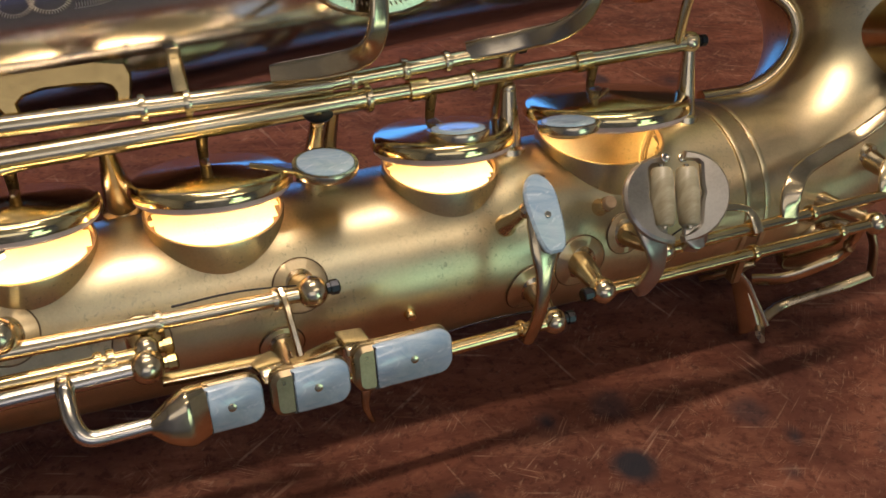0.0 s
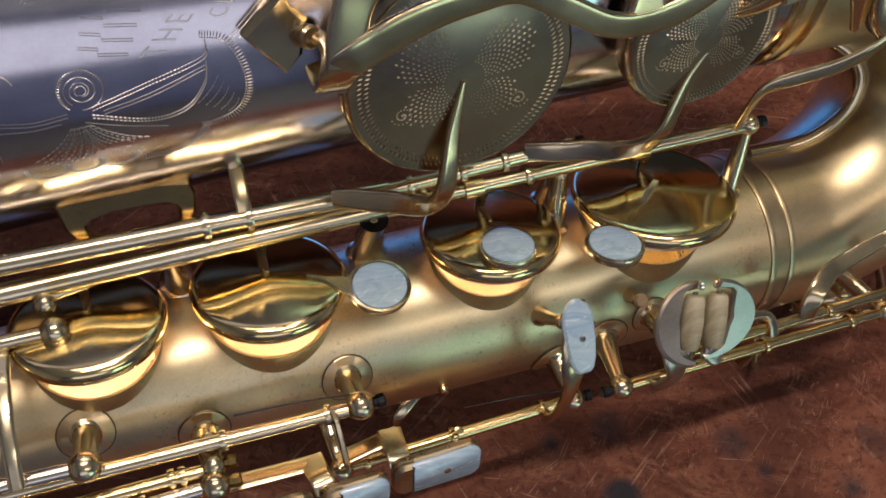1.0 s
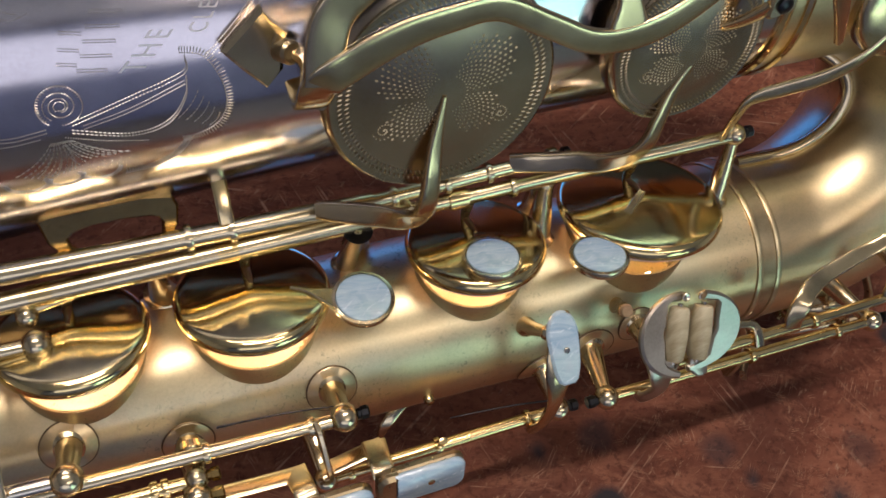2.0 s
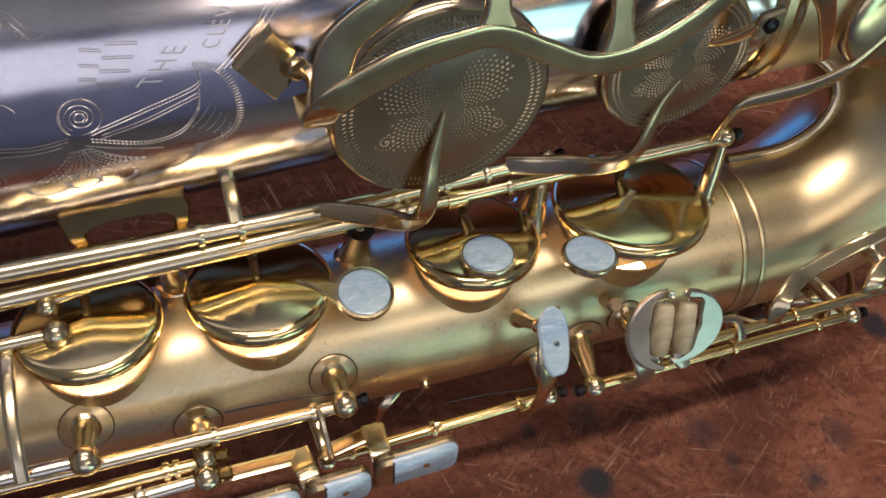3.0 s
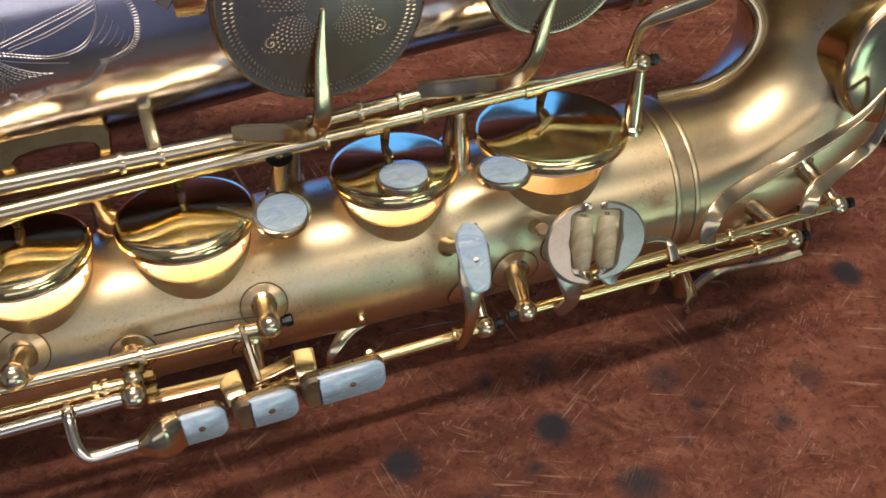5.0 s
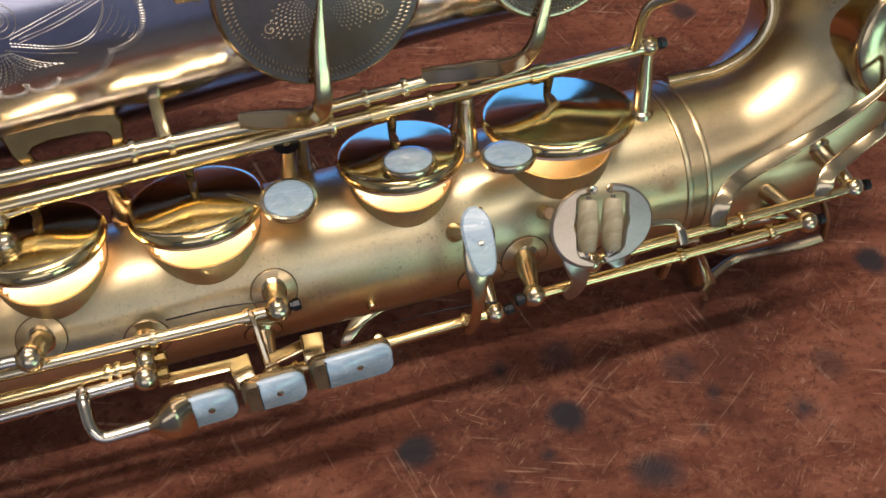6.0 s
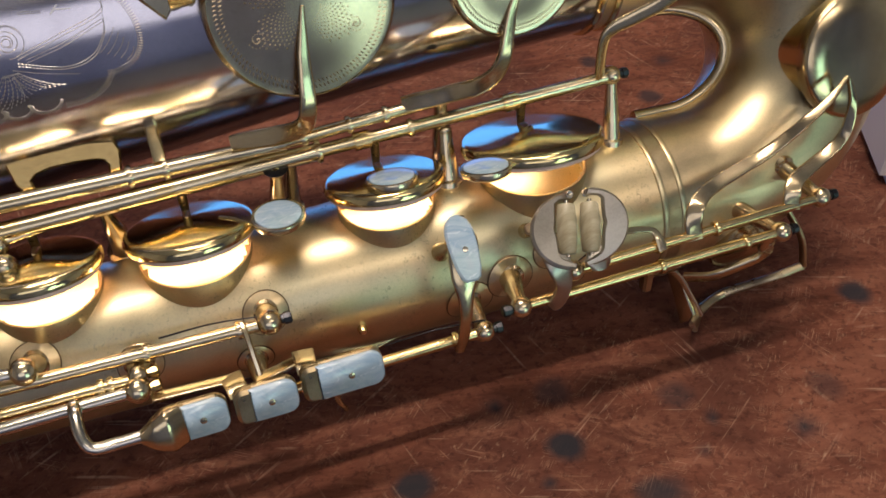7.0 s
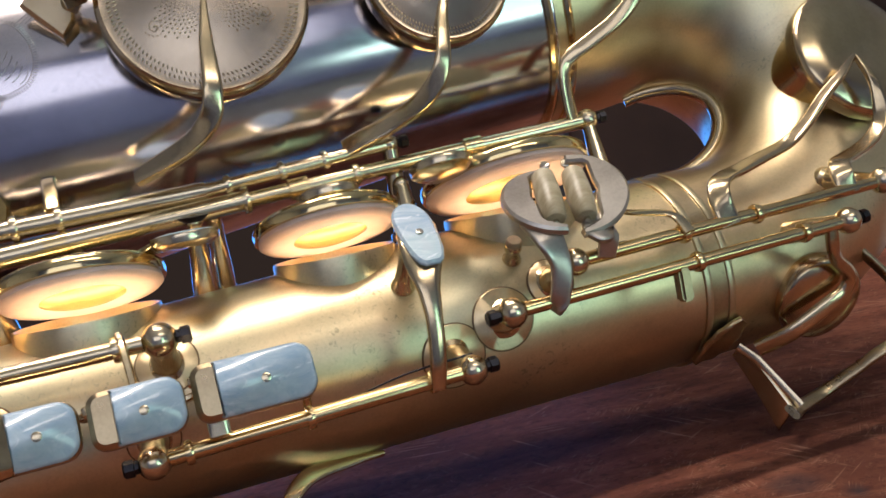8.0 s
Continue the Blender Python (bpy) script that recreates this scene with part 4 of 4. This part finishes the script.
bell_key((-0.0312, 0.0350, 0.1368), 0.0250,
         [(-0.0550, 0.0390, 0.0970), (-0.0525, 0.0373, 0.0980), (-0.0480, 0.0345, 0.0995), (-0.0430, 0.0312, 0.1015), (-0.0385, 0.0270, 0.1045), (-0.0358, 0.0248, 0.1080), (-0.0346, 0.0244, 0.1130), (-0.0340, 0.0262, 0.1190), (-0.0333, 0.0290, 0.1260), (-0.0315, 0.0330, 0.1370)],
         [0.0022, 0.0025, 0.0027, 0.0028, 0.0027, 0.0025, 0.0023, 0.0020, 0.0016, 0.0005])
bell_key((0.0290, 0.0372, 0.1360), 0.0196,
         [(-0.0030, 0.0434, 0.0952), (0.0010, 0.0414, 0.0967), (0.0060, 0.0392, 0.0982), (0.0110, 0.0368, 0.1002), (0.0165, 0.0330, 0.1030), (0.0210, 0.0302, 0.1075), (0.0236, 0.0296, 0.1130), (0.0252, 0.0312, 0.1190), (0.0274, 0.0335, 0.1260), (0.0315, 0.0357, 0.1350)],
         [0.0026, 0.0027, 0.0027, 0.0027, 0.0026, 0.0024, 0.0021, 0.0018, 0.0014, 0.0005])

# low key on the bow with its two levers
def bow_key(c, n, r, label):
    c, n = Vector(c), Vector(n).normalized()
    cup = part("bow_key_cup", lathe(B(), [(r - 0.0006, -0.0040), (r, -0.0038), (r + 0.0003, -0.0010), (r - 0.0002, 0.0006), (r - 0.001, 0.0012), (r * 0.6, 0.0020), (0, 0.0024)], c, n, 64), STRAP, sax, label)
    part("tone_hole", lathe(B(), [(r * 0.86, -0.016), (r * 0.86, -0.0042), (r * 0.80, -0.0042), (r * 0.80, -0.016)], c, n, 56), GOLD_BRIGHT, cup)
    return cup


bc = bow_key((0.1412, 0.0190, 0.0956), (0.05, -0.92, 0.38), 0.0200, "gold key cup on the bow")
LEVER_UP = (-0.15, -0.35, 0.92)
part("key_arm", sweep(B(), spline([(0.0735, -0.0070, 0.0590), (0.0730, -0.0052, 0.0650), (0.0748, -0.0030, 0.0688), (0.0790, 0.0000, 0.0702), (0.0842, 0.0022, 0.0708), (0.0935, 0.0042, 0.0727), (0.1030, 0.0056, 0.0750), (0.1100, 0.0056, 0.0795), (0.1160, 0.0052, 0.0850), (0.1235, 0.0064, 0.0897), (0.1320, 0.0104, 0.0940)], 8), [0.0028, 0.0027, 0.0026, 0.0025, 0.0024, 0.0023, 0.0021, 0.0019, 0.0017, 0.0013, 0.0006], 0.0008, LEVER_UP, 16, 5), STRAP, bc)
part("key_arm", sweep(B(), spline([(0.1090, -0.0060, 0.0600), (0.1090, -0.0046, 0.0650), (0.1112, -0.0020, 0.0676), (0.1165, 0.0004, 0.0686), (0.1227, 0.0026, 0.0698), (0.1279, 0.0038, 0.0719), (0.1317, 0.0046, 0.0755), (0.1334, 0.0056, 0.0810), (0.1338, 0.0072, 0.0870), (0.1324, 0.0102, 0.0938)], 8), [0.0028, 0.0027, 0.0026, 0.0024, 0.0022, 0.0021, 0.0019, 0.0017, 0.0013, 0.0006], 0.0008, LEVER_UP, 16, 5), STRAP, bc)
part("key_arm", sweep(B(), spline([(0.0625, 0.0412, 0.0905), (0.0615, 0.0408, 0.0960), (0.0617, 0.0405, 0.1055), (0.0645, 0.0400, 0.1095), (0.0710, 0.0384, 0.1130), (0.0790, 0.0364, 0.1175), (0.0860, 0.0355, 0.1240), (0.0930, 0.0370, 0.1330)], 8), [0.0022, 0.0020, 0.0019, 0.0022, 0.0023, 0.0022, 0.0016], 0.0009, (0.2, -0.8, 0.4), 16, 2.6), STRAP, bow_key((0.0950, 0.0400, 0.1370), (0.0, -0.95, 0.30), 0.0150, "gold key cup on the upper bow"))

# foot guard under the bow
def slab(corners, thick, edge=0.0004):
    """A flat plate through four or more corners that lie near one plane."""
    c = [Vector(p) for p in corners]
    o = sum(c, Vector()) / len(c)
    u = (c[1] - c[0]).normalized()
    n = u.cross(c[-1] - c[0]).normalized()
    v = n.cross(u)
    return plate(B(), [((p - o).dot(u), (p - o).dot(v)) for p in c], o + n * thick / 2, u, v, thick, edge)


guard = part("key_guard", slab([(0.0835, 0.0175, 0.0215), (0.0850, 0.0145, 0.0245), (0.0884, 0.0130, 0.0215), (0.0930, 0.0055, 0.0075), (0.0872, 0.0085, 0.0012), (0.0858, 0.0125, 0.0110)], 0.0014), GOLD_PALE, sax, "gold key guard standing on the table")
part("guard_edge", sweep(B(), [(0.0838, 0.0142, 0.0245), (0.0870, 0.0120, 0.0210), (0.0928, 0.0045, 0.0078)], 0.0007, 0.0012, (0.75, -0.45, 0.5), 10, 3), GOLD_PALE, guard)
fan = []
for k in range(9):
    f = k / 8
    ang = radians(-28 - 26 * f)
    x = 0.0830 - 0.0115 * f
    ax = tube_axis(x)
    fan.append(ax + V(0, -math.cos(ang), math.sin(ang)) * (tube_r(x) + 0.0022 - 0.0004 * (k % 2)))
part("guard_foot", sweep(B(), fan, [0.0016, 0.0040, 0.0042, 0.0030, 0.0006], 0.0009, (0, -0.8, -0.6), 14, 4), WORN_GOLD, guard, "rippled fan-shaped foot on the tube")
part("guard_bar", sweep(B(), spline([(0.0868, 0.0000, 0.0085), (0.0905, 0.0040, 0.0068), (0.0960, 0.0088, 0.0058), (0.1064, 0.0124, 0.0064), (0.1151, 0.0098, 0.0105), (0.1229, 0.0065, 0.0150), (0.1338, 0.0053, 0.0184)], 6), [0.0022, 0.0019, 0.0017, 0.0016, 0.0016], 0.0010, (0.2, -0.7, 0.7), 14, 3), WORN_GOLD, guard)
part("guard_leg", sweep(B(), spline([(0.1338, 0.0053, 0.0184), (0.1310, 0.0075, 0.0310), (0.1240, 0.0130, 0.0440)], 6), 0.0016, 0.0009, (1, 0, 0), 14, 3), WORN_GOLD, guard)
part("guard_lug", box(B(), (0.0558, -0.0104, 0.0446), (0.0588, -0.0068, 0.0530), 0.0006), WORN_GOLD, sax)
ec = bow_key((0.1060, 0.0070, 0.0330), (-0.10, -0.90, -0.40), 0.0118, "small key cup under the bow")
part("key_arm", sweep(B(), spline([(0.1000, -0.0086, 0.0538), (0.1005, -0.0075, 0.0480), (0.1040, -0.0040, 0.0440), (0.1095, -0.0010, 0.0390), (0.1085, 0.0005, 0.0350), (0.1040, 0.0012, 0.0325), (0.0940, 0.0045, 0.0270), (0.0872, 0.0105, 0.0235)], 6), [0.0016, 0.0016, 0.0017, 0.0019, 0.0022, 0.0022], 0.0012, (0, -1, 0), 12, 3), STRAP, ec)
# hook lever under the tube
part("hook_lever", sweep(B(), spline([(-0.0374, 0.0120, 0.0022), (-0.0398, 0.0115, 0.0090), (-0.0396, 0.0120, 0.0148), (-0.0372, 0.0135, 0.0188), (-0.0315, 0.0175, 0.0216), (-0.0220, 0.0205, 0.0216), (-0.0130, 0.0220, 0.0206)], 8), [0.0008, 0.0010, 0.0013, 0.0019, 0.0024, 0.0020, 0.0006], 0.0007, (0, -0.6, 0.8), 14, 3), GOLD_PALE, sax)

# arched brace between the bell and the hinge tubes
AV = V(0, 0.40, 0.917)
outer = [(-0.0150, 0.0010), (-0.0110, 0.0024), (-0.0030, 0.0028), (0.0015, 0.0062), (0.0050, 0.0034), (0.0140, 0.0020), (0.0152, -0.0010), (0.0144, -0.0060), (0.0125, -0.0090),
         (0.0104, -0.0082), (0.0110, -0.0046), (0.0102, -0.0032), (0.0085, -0.0026), (0.0030, -0.0022), (-0.0040, -0.0024), (-0.0080, -0.0034), (-0.0096, -0.0048), (-0.0092, -0.0068), (-0.0078, -0.0088), (-0.0058, -0.0104), (-0.0070, -0.0122), (-0.0112, -0.0096), (-0.0140, -0.0050)]
arch = part("bell_brace", plate(B(), outer, (-0.1005, 0.0480, 0.0975), (1, 0, 0), AV, 0.0024, 0.0006), BRASS, sax, "arched gold brace")
part("strap", sweep(B(), [(-0.0757, 0.0550, 0.1030), (-0.0757, 0.0482, 0.1005), (-0.0755, 0.0424, 0.0935)], 0.0018, 0.0007, (0, -0.6, 0.8), 12, 4), GOLD_BRIGHT, sax)

# guard over the bell keys
gd = part("bell_key_guard", sweep(B(), spline([(-0.0600, 0.0400, 0.1400), (-0.0605, 0.0290, 0.1450), (-0.0592, 0.0268, 0.1523), (-0.0527, 0.0276, 0.1561), (-0.0440, 0.0286, 0.1598), (-0.0351, 0.0292, 0.1618), (-0.0260, 0.0294, 0.1626), (-0.0158, 0.0282, 0.1580), (-0.0062, 0.0270, 0.1536), (0.0018, 0.0268, 0.1529), (0.0105, 0.0273, 0.1550), (0.0197, 0.0288, 0.1604), (0.0270, 0.0310, 0.1660)], 8), [0.0026, 0.0032, 0.0036, 0.0034, 0.0029, 0.0026, 0.0026, 0.0026, 0.0028, 0.0030, 0.0028, 0.0026], 0.0008, (0, -0.96, 0.20), 20, 5), STRAP, sax, "curved guard bar over the bell keys")
part("guard_arch", sweep(B(), spline([(-0.0592, 0.0268, 0.1523), (-0.0583, 0.0287, 0.1595), (-0.0566, 0.0302, 0.1649), (-0.0527, 0.0312, 0.1687), (-0.0476, 0.0321, 0.1718), (-0.0400, 0.0335, 0.1765), (-0.0273, 0.0345, 0.1790)], 8), [0.0034, 0.0037, 0.0037, 0.0035, 0.0032, 0.0028], 0.0008, (0, -0.96, 0.20), 20, 5), STRAP, gd)
for foot, top in (((-0.0261, 0.0293, 0.1622), (-0.0273, 0.0340, 0.1780)), ((0.0024, 0.0268, 0.1530), (-0.0008, 0.0330, 0.1740))):
    part("guard_strut", sweep(B(), spline([foot, Vector(foot).lerp(Vector(top), 0.5), top], 6), [0.0050, 0.0026, 0.0024, 0.0024], 0.0007, (0, -0.96, 0.20), 20, 5), STRAP, gd)
DV = BN.cross(V(1, 0, 0))
DV = DV if DV.z > 0 else -DV
FOOT = V(-0.0648, 0.0446, 0.1335)
part("guard_foot", plate(B(), [(0.0, 0.0), (-0.0046, 0.0050), (-0.0084, 0.0098), (-0.0044, 0.0142), (-0.0002, 0.0184), (0.0018, 0.0150), (0.0046, 0.0118), (0.0038, 0.0080), (0.0034, 0.0040)], FOOT, (1, 0, 0), DV, 0.0030, 0.0009), GOLD_PALE, gd, "diamond-shaped guard foot")
BOSS = FOOT + V(0.0040, 0, 0) + DV * 0.0092
part("pivot_boss", lathe(B(), [(0, -0.0035), (0.0022, -0.0035), (0.0024, -0.0020), (0.0024, 0.0012), (0.0019, 0.0018), (0, 0.0019)], BOSS + BN * 0.0012, (0.35, -0.80, 0.45), 28), WORN_GOLD, gd)
part("guard_neck", sweep(B(), spline([BOSS + V(0.0006, 0.0004, 0.0002), BOSS + V(0.0030, -0.0060, 0.0010), (-0.0600, 0.0290, 0.1462)], 6), [0.0016, 0.0022, 0.0030], 0.0012, (0.3, -0.6, 0.6), 14, 3), STRAP, gd)
# tail of the guard with its screwed lug
part("guard_tail", sweep(B(), spline([(0.0255, 0.0306, 0.1645), (0.0340, 0.0316, 0.1668), (0.0440, 0.0322, 0.1650), (0.0540, 0.0318, 0.1580), (0.0610, 0.0312, 0.1480), (0.0664, 0.0306, 0.1372)], 8), [0.0028, 0.0028, 0.0027, 0.0026, 0.0022, 0.0010], 0.0008, (0.1, -0.9, 0.35), 20, 5), STRAP, gd)
LUG = V(0.0440, 0.0315, 0.1508)
part("guard_lug", plate(B(), rounded_rect(-0.0034, -0.0030, 0.0034, 0.0034, (0.0016, 0.0016, 0.0012, 0.0012)), LUG, (0.96, 0, 0.28), DV, 0.0024, 0.0006), GOLD_PALE, gd)
part("lug_screw", lathe(B(), [(0, -0.0004), (0.0019, -0.0004), (0.0019, 0.0003), (0.0013, 0.0007), (0, 0.0008)], LUG + BN * 0.0002, BN, 20), BLACK_STEEL, gd, "dark screw head")
part("guard_strut", sweep(B(), spline([LUG + V(-0.002, 0.0012, -0.001), (0.0380, 0.0350, 0.1440), (0.0330, 0.0400, 0.1370)], 6), [0.0022, 0.0018, 0.0016], 0.0010, (0.3, -0.8, 0.4), 14, 3), STRAP, gd)

# engraving on the bell: beaded strokes laid on the silver
EX, EA = -0.1040, radians(21)


def bell_point(s, q, lift=0.00008):
    """s along the bell and q round it, in millimetres from the scroll's centre."""
    x = EX + s / 1000
    r = bell_r(x)
    a = EA + q / 1000 / r
    return bell_axis(x) + V(0, -math.cos(a), math.sin(a)) * (r + lift)


def stroke(bm, curve, n, beaded=True, r=0.00018):
    """curve(t) gives (s, q); a run of beads, or a fine continuous line."""
    pts = [bell_point(*curve(k / n)) for k in range(n + 1)]
    for a, b in zip(pts, pts[1:]):
        bead(bm, a, a.lerp(b, 0.88 if beaded else 1.05), r)


def arc(p, q, bend):
    def f(t):
        x, y = p[0] + (q[0] - p[0]) * t, p[1] + (q[1] - p[1]) * t
        h = bend * 4 * t * (1 - t)
        ln = math.hypot(q[0] - p[0], q[1] - p[1])
        return x - (q[1] - p[1]) / ln * h, y + (q[0] - p[0]) / ln * h
    return f


def curve(points):
    """A smooth line through (s, q) points, as a function of t."""
    line = spline([(x, y, 0) for x, y in points], 12)

    def f(t):
        i = min(int(t * (len(line) - 1)), len(line) - 2)
        p = line[i].lerp(line[i + 1], t * (len(line) - 1) - i)
        return p.x, p.y
    return f


def fringe(bm, points, n, length):
    """Short slanting cuts set side by side along a line."""
    f = curve(points)
    for k in range(n):
        x, y = f(k / n)
        x2, y2 = f((k + 0.9) / n)
        ln = math.hypot(x2 - x, y2 - y) or 1
        stroke(bm, arc((x, y), (x + (y2 - y) / ln * length, y - (x2 - x) / ln * length), 0), 1, False, 0.00014)


eng = B()
for r0, r1, turns, n in ((4.4, 4.0, 0.92, 44), (3.3, 1.2, 1.9, 60), (1.2, 0.9, 1.0, 14)):
    stroke(eng, lambda t: ((r0 + (r1 - r0) * t) * math.cos(-2.2 - math.tau * t * turns), -0.6 + (r0 + (r1 - r0) * t) * math.sin(-2.2 - math.tau * t * turns)), n, r0 > 4)
for k in range(26):
    a = radians(20 + k * 8)
    stroke(eng, lambda t: ((3.6 + 0.9 * t) * math.cos(a), -0.6 + (3.6 + 0.9 * t) * math.sin(a)), 1, False, 0.0001)
for off in (0.0, 0.8):
    stroke(eng, curve([(1.3, -4.4 - off), (12.0, -1.2 - off), (23.4, 2.4 - off), (24.4, 5.6 - off)]), 52)
    stroke(eng, curve([(3.3, -5.6 - off), (12.8, -3.4 - off), (23.7, 0.5 - off)]), 46)
    stroke(eng, curve([(1.0, -6.0 - off), (11.8, -9.3 - off * 0.8), (19.1, -7.9 - off), (23.2, -2.9 - off), (24.1, 1.5 - off)]), 56)
    stroke(eng, curve([(-26, -3.6 - off), (-16.2, -4.6 - off), (-10.0, -5.6 - off), (-3.3, -5.0 - off)]), 46)
stroke(eng, curve([(-26, -5.8), (-16.7, -6.7), (-10.4, -7.4), (-4.8, -7.0)]), 44)
stroke(eng, curve([(-0.5, -7.5), (7.1, -10.1), (15.0, -12.0)]), 34)
HEAD = [(23.4, 6.2), (27.8, 4.8), (30.6, -0.3), (31.2, -6.1), (29.0, -10.7), (24.6, -12.7), (21.5, -12.8)]
stroke(eng, curve(HEAD), 60)
fringe(eng, HEAD, 52, -1.5)
BAND = [(23.5, -13.4), (20.5, -17.4), (15.3, -20.1), (9.0, -20.6)]
stroke(eng, curve(BAND), 34)
fringe(eng, BAND, 34, 1.5)
for k in range(5):
    stroke(eng, arc((26.0 + k * 0.9, -2.0 - k * 1.5), (21.2 + k * 1.5, -7.8 - k * 0.8), 0.5), 7, False, 0.00014)
for k in range(19):
    x = -11.5 + k * 1.25
    y = -14.0 - 3.4 * math.sin(math.pi * min(1, (k + 2) / 14))
    stroke(eng, arc((-1.6 + (x + 1.6) * 0.16, -8.2), (x, y), (0.9 if x < 0 else -0.9) + 0.25 * (k % 3)), 9, k % 3 > 0, 0.00015)
for cx, w in ((-9.5, 4.0), (-2.5, 3.4), (4.5, 3.8)):
    stroke(eng, lambda t: (cx + w * math.cos(math.pi * (1 + t)), -17.4 + 3.0 * math.sin(math.pi * (1 + t))), 20)
    fringe(eng, [(cx + w * math.cos(math.pi * (1 + t / 6)), -17.4 + 3.0 * math.sin(math.pi * (1 + t / 6))) for t in range(7)], 22, 0.9)
for off in (0, 1.2, 2.6):
    stroke(eng, curve([(28.3 + off, 4.7), (35.6 + off, 11.2), (40.6 + off, 17.2), (46 + off, 24)]), 56)
# lettering that is not spelt out: plain bars
for s0, q0, ln in ((4.4, 5.6, 5.6), (5.6, 8.2, 5.8), (6.6, 10.8, 6.0), (7.6, 13.4, 6.2), (8.7, 16.0, 6.2), (9.8, 18.6, 6.2), (1.2, 7.4, 3.6), (2.0, 10.0, 3.8), (2.8, 13.0, 4.0), (26.6, 14.6, 4.6), (28.0, 17.2, 4.6), (29.4, 19.8, 4.6)):
    for off in (0.0, 0.5):
        stroke(eng, arc((s0, q0 + off), (s0 + ln, q0 + off - 0.8), 0), 13, True, 0.00016)
for dx in (0.0, 1.6):
    stroke(eng, curve([(-22 + dx, 17 + dx), (-17, 21 + dx), (-12.5, 18.6 + dx), (-9, 20.6 + dx), (-5.4, 16.6 + dx), (-1.5 - dx, 17.4)]), 60)
fringe(eng, [(-22, 17), (-17, 21), (-12.5, 18.6), (-9, 20.6), (-5.4, 16.6)], 44, 1.1)
for cx, cy in ((-15.5, 1.5), (-19.0, -1.8)):
    stroke(eng, lambda t: (cx + 4.2 * math.cos(math.pi * (0.1 + 1.3 * t)), cy + 4.0 * math.sin(math.pi * (0.1 + 1.3 * t))), 34)
for k in range(7):
    stroke(eng, arc((-26 + k * 1.3, -8.8 - 0.3 * k), (-24.5 + k * 1.2, -12.6 - 0.2 * k), 0.4), 5, False, 0.00014)
tagged(part("engraving", eng, ETCH, bell, "beaded engraved scrolls and petals"), kind="stuff")

# the legible engraved words
def engraved_word(text, s0, q0, angle, wide, high):
    font = bpy.data.curves.new("word", "FONT")
    font.body, font.size, font.space_character = text, 1.0, 1.3
    holder = new("word", font)
    flat = holder.to_mesh()
    bm = B()
    bm.from_mesh(flat)
    holder.to_mesh_clear()
    bpy.data.objects.remove(holder)
    bmesh.ops.triangulate(bm, faces=bm.faces)
    ca, sa = math.cos(radians(angle)), math.sin(radians(angle))
    for v in bm.verts:
        u, h = v.co.x * wide, v.co.y * high
        v.co = bell_point(s0 + u * ca - h, q0 + u * sa + h * 0.14, 0.00010)
    part("engraved_word", bm, ETCH, bell)


engraved_word("THE", 16.0, 3.4, 45, 4.9, 6.4)
engraved_word("CLEV", 28.9, 9.2, 56, 3.3, 5.0)

# ---------------------------------------------------------------- other things on the table
carton = thing("white_box", (0.225, 0.055, 0.0), "small plain white box standing on the table", "box")
bm = box(B(), (0.0, 0.0, 0.001), (0.070, 0.050, 0.055), 0.004)
bmesh.ops.rotate(bm, verts=bm.verts, cent=(0, 0, 0), matrix=Matrix.Rotation(radians(-27), 3, "Z"))
bmesh.ops.translate(bm, verts=bm.verts, vec=(0.2105, 0.050, 0.0))
part("carton", bm, WHITE, carton)
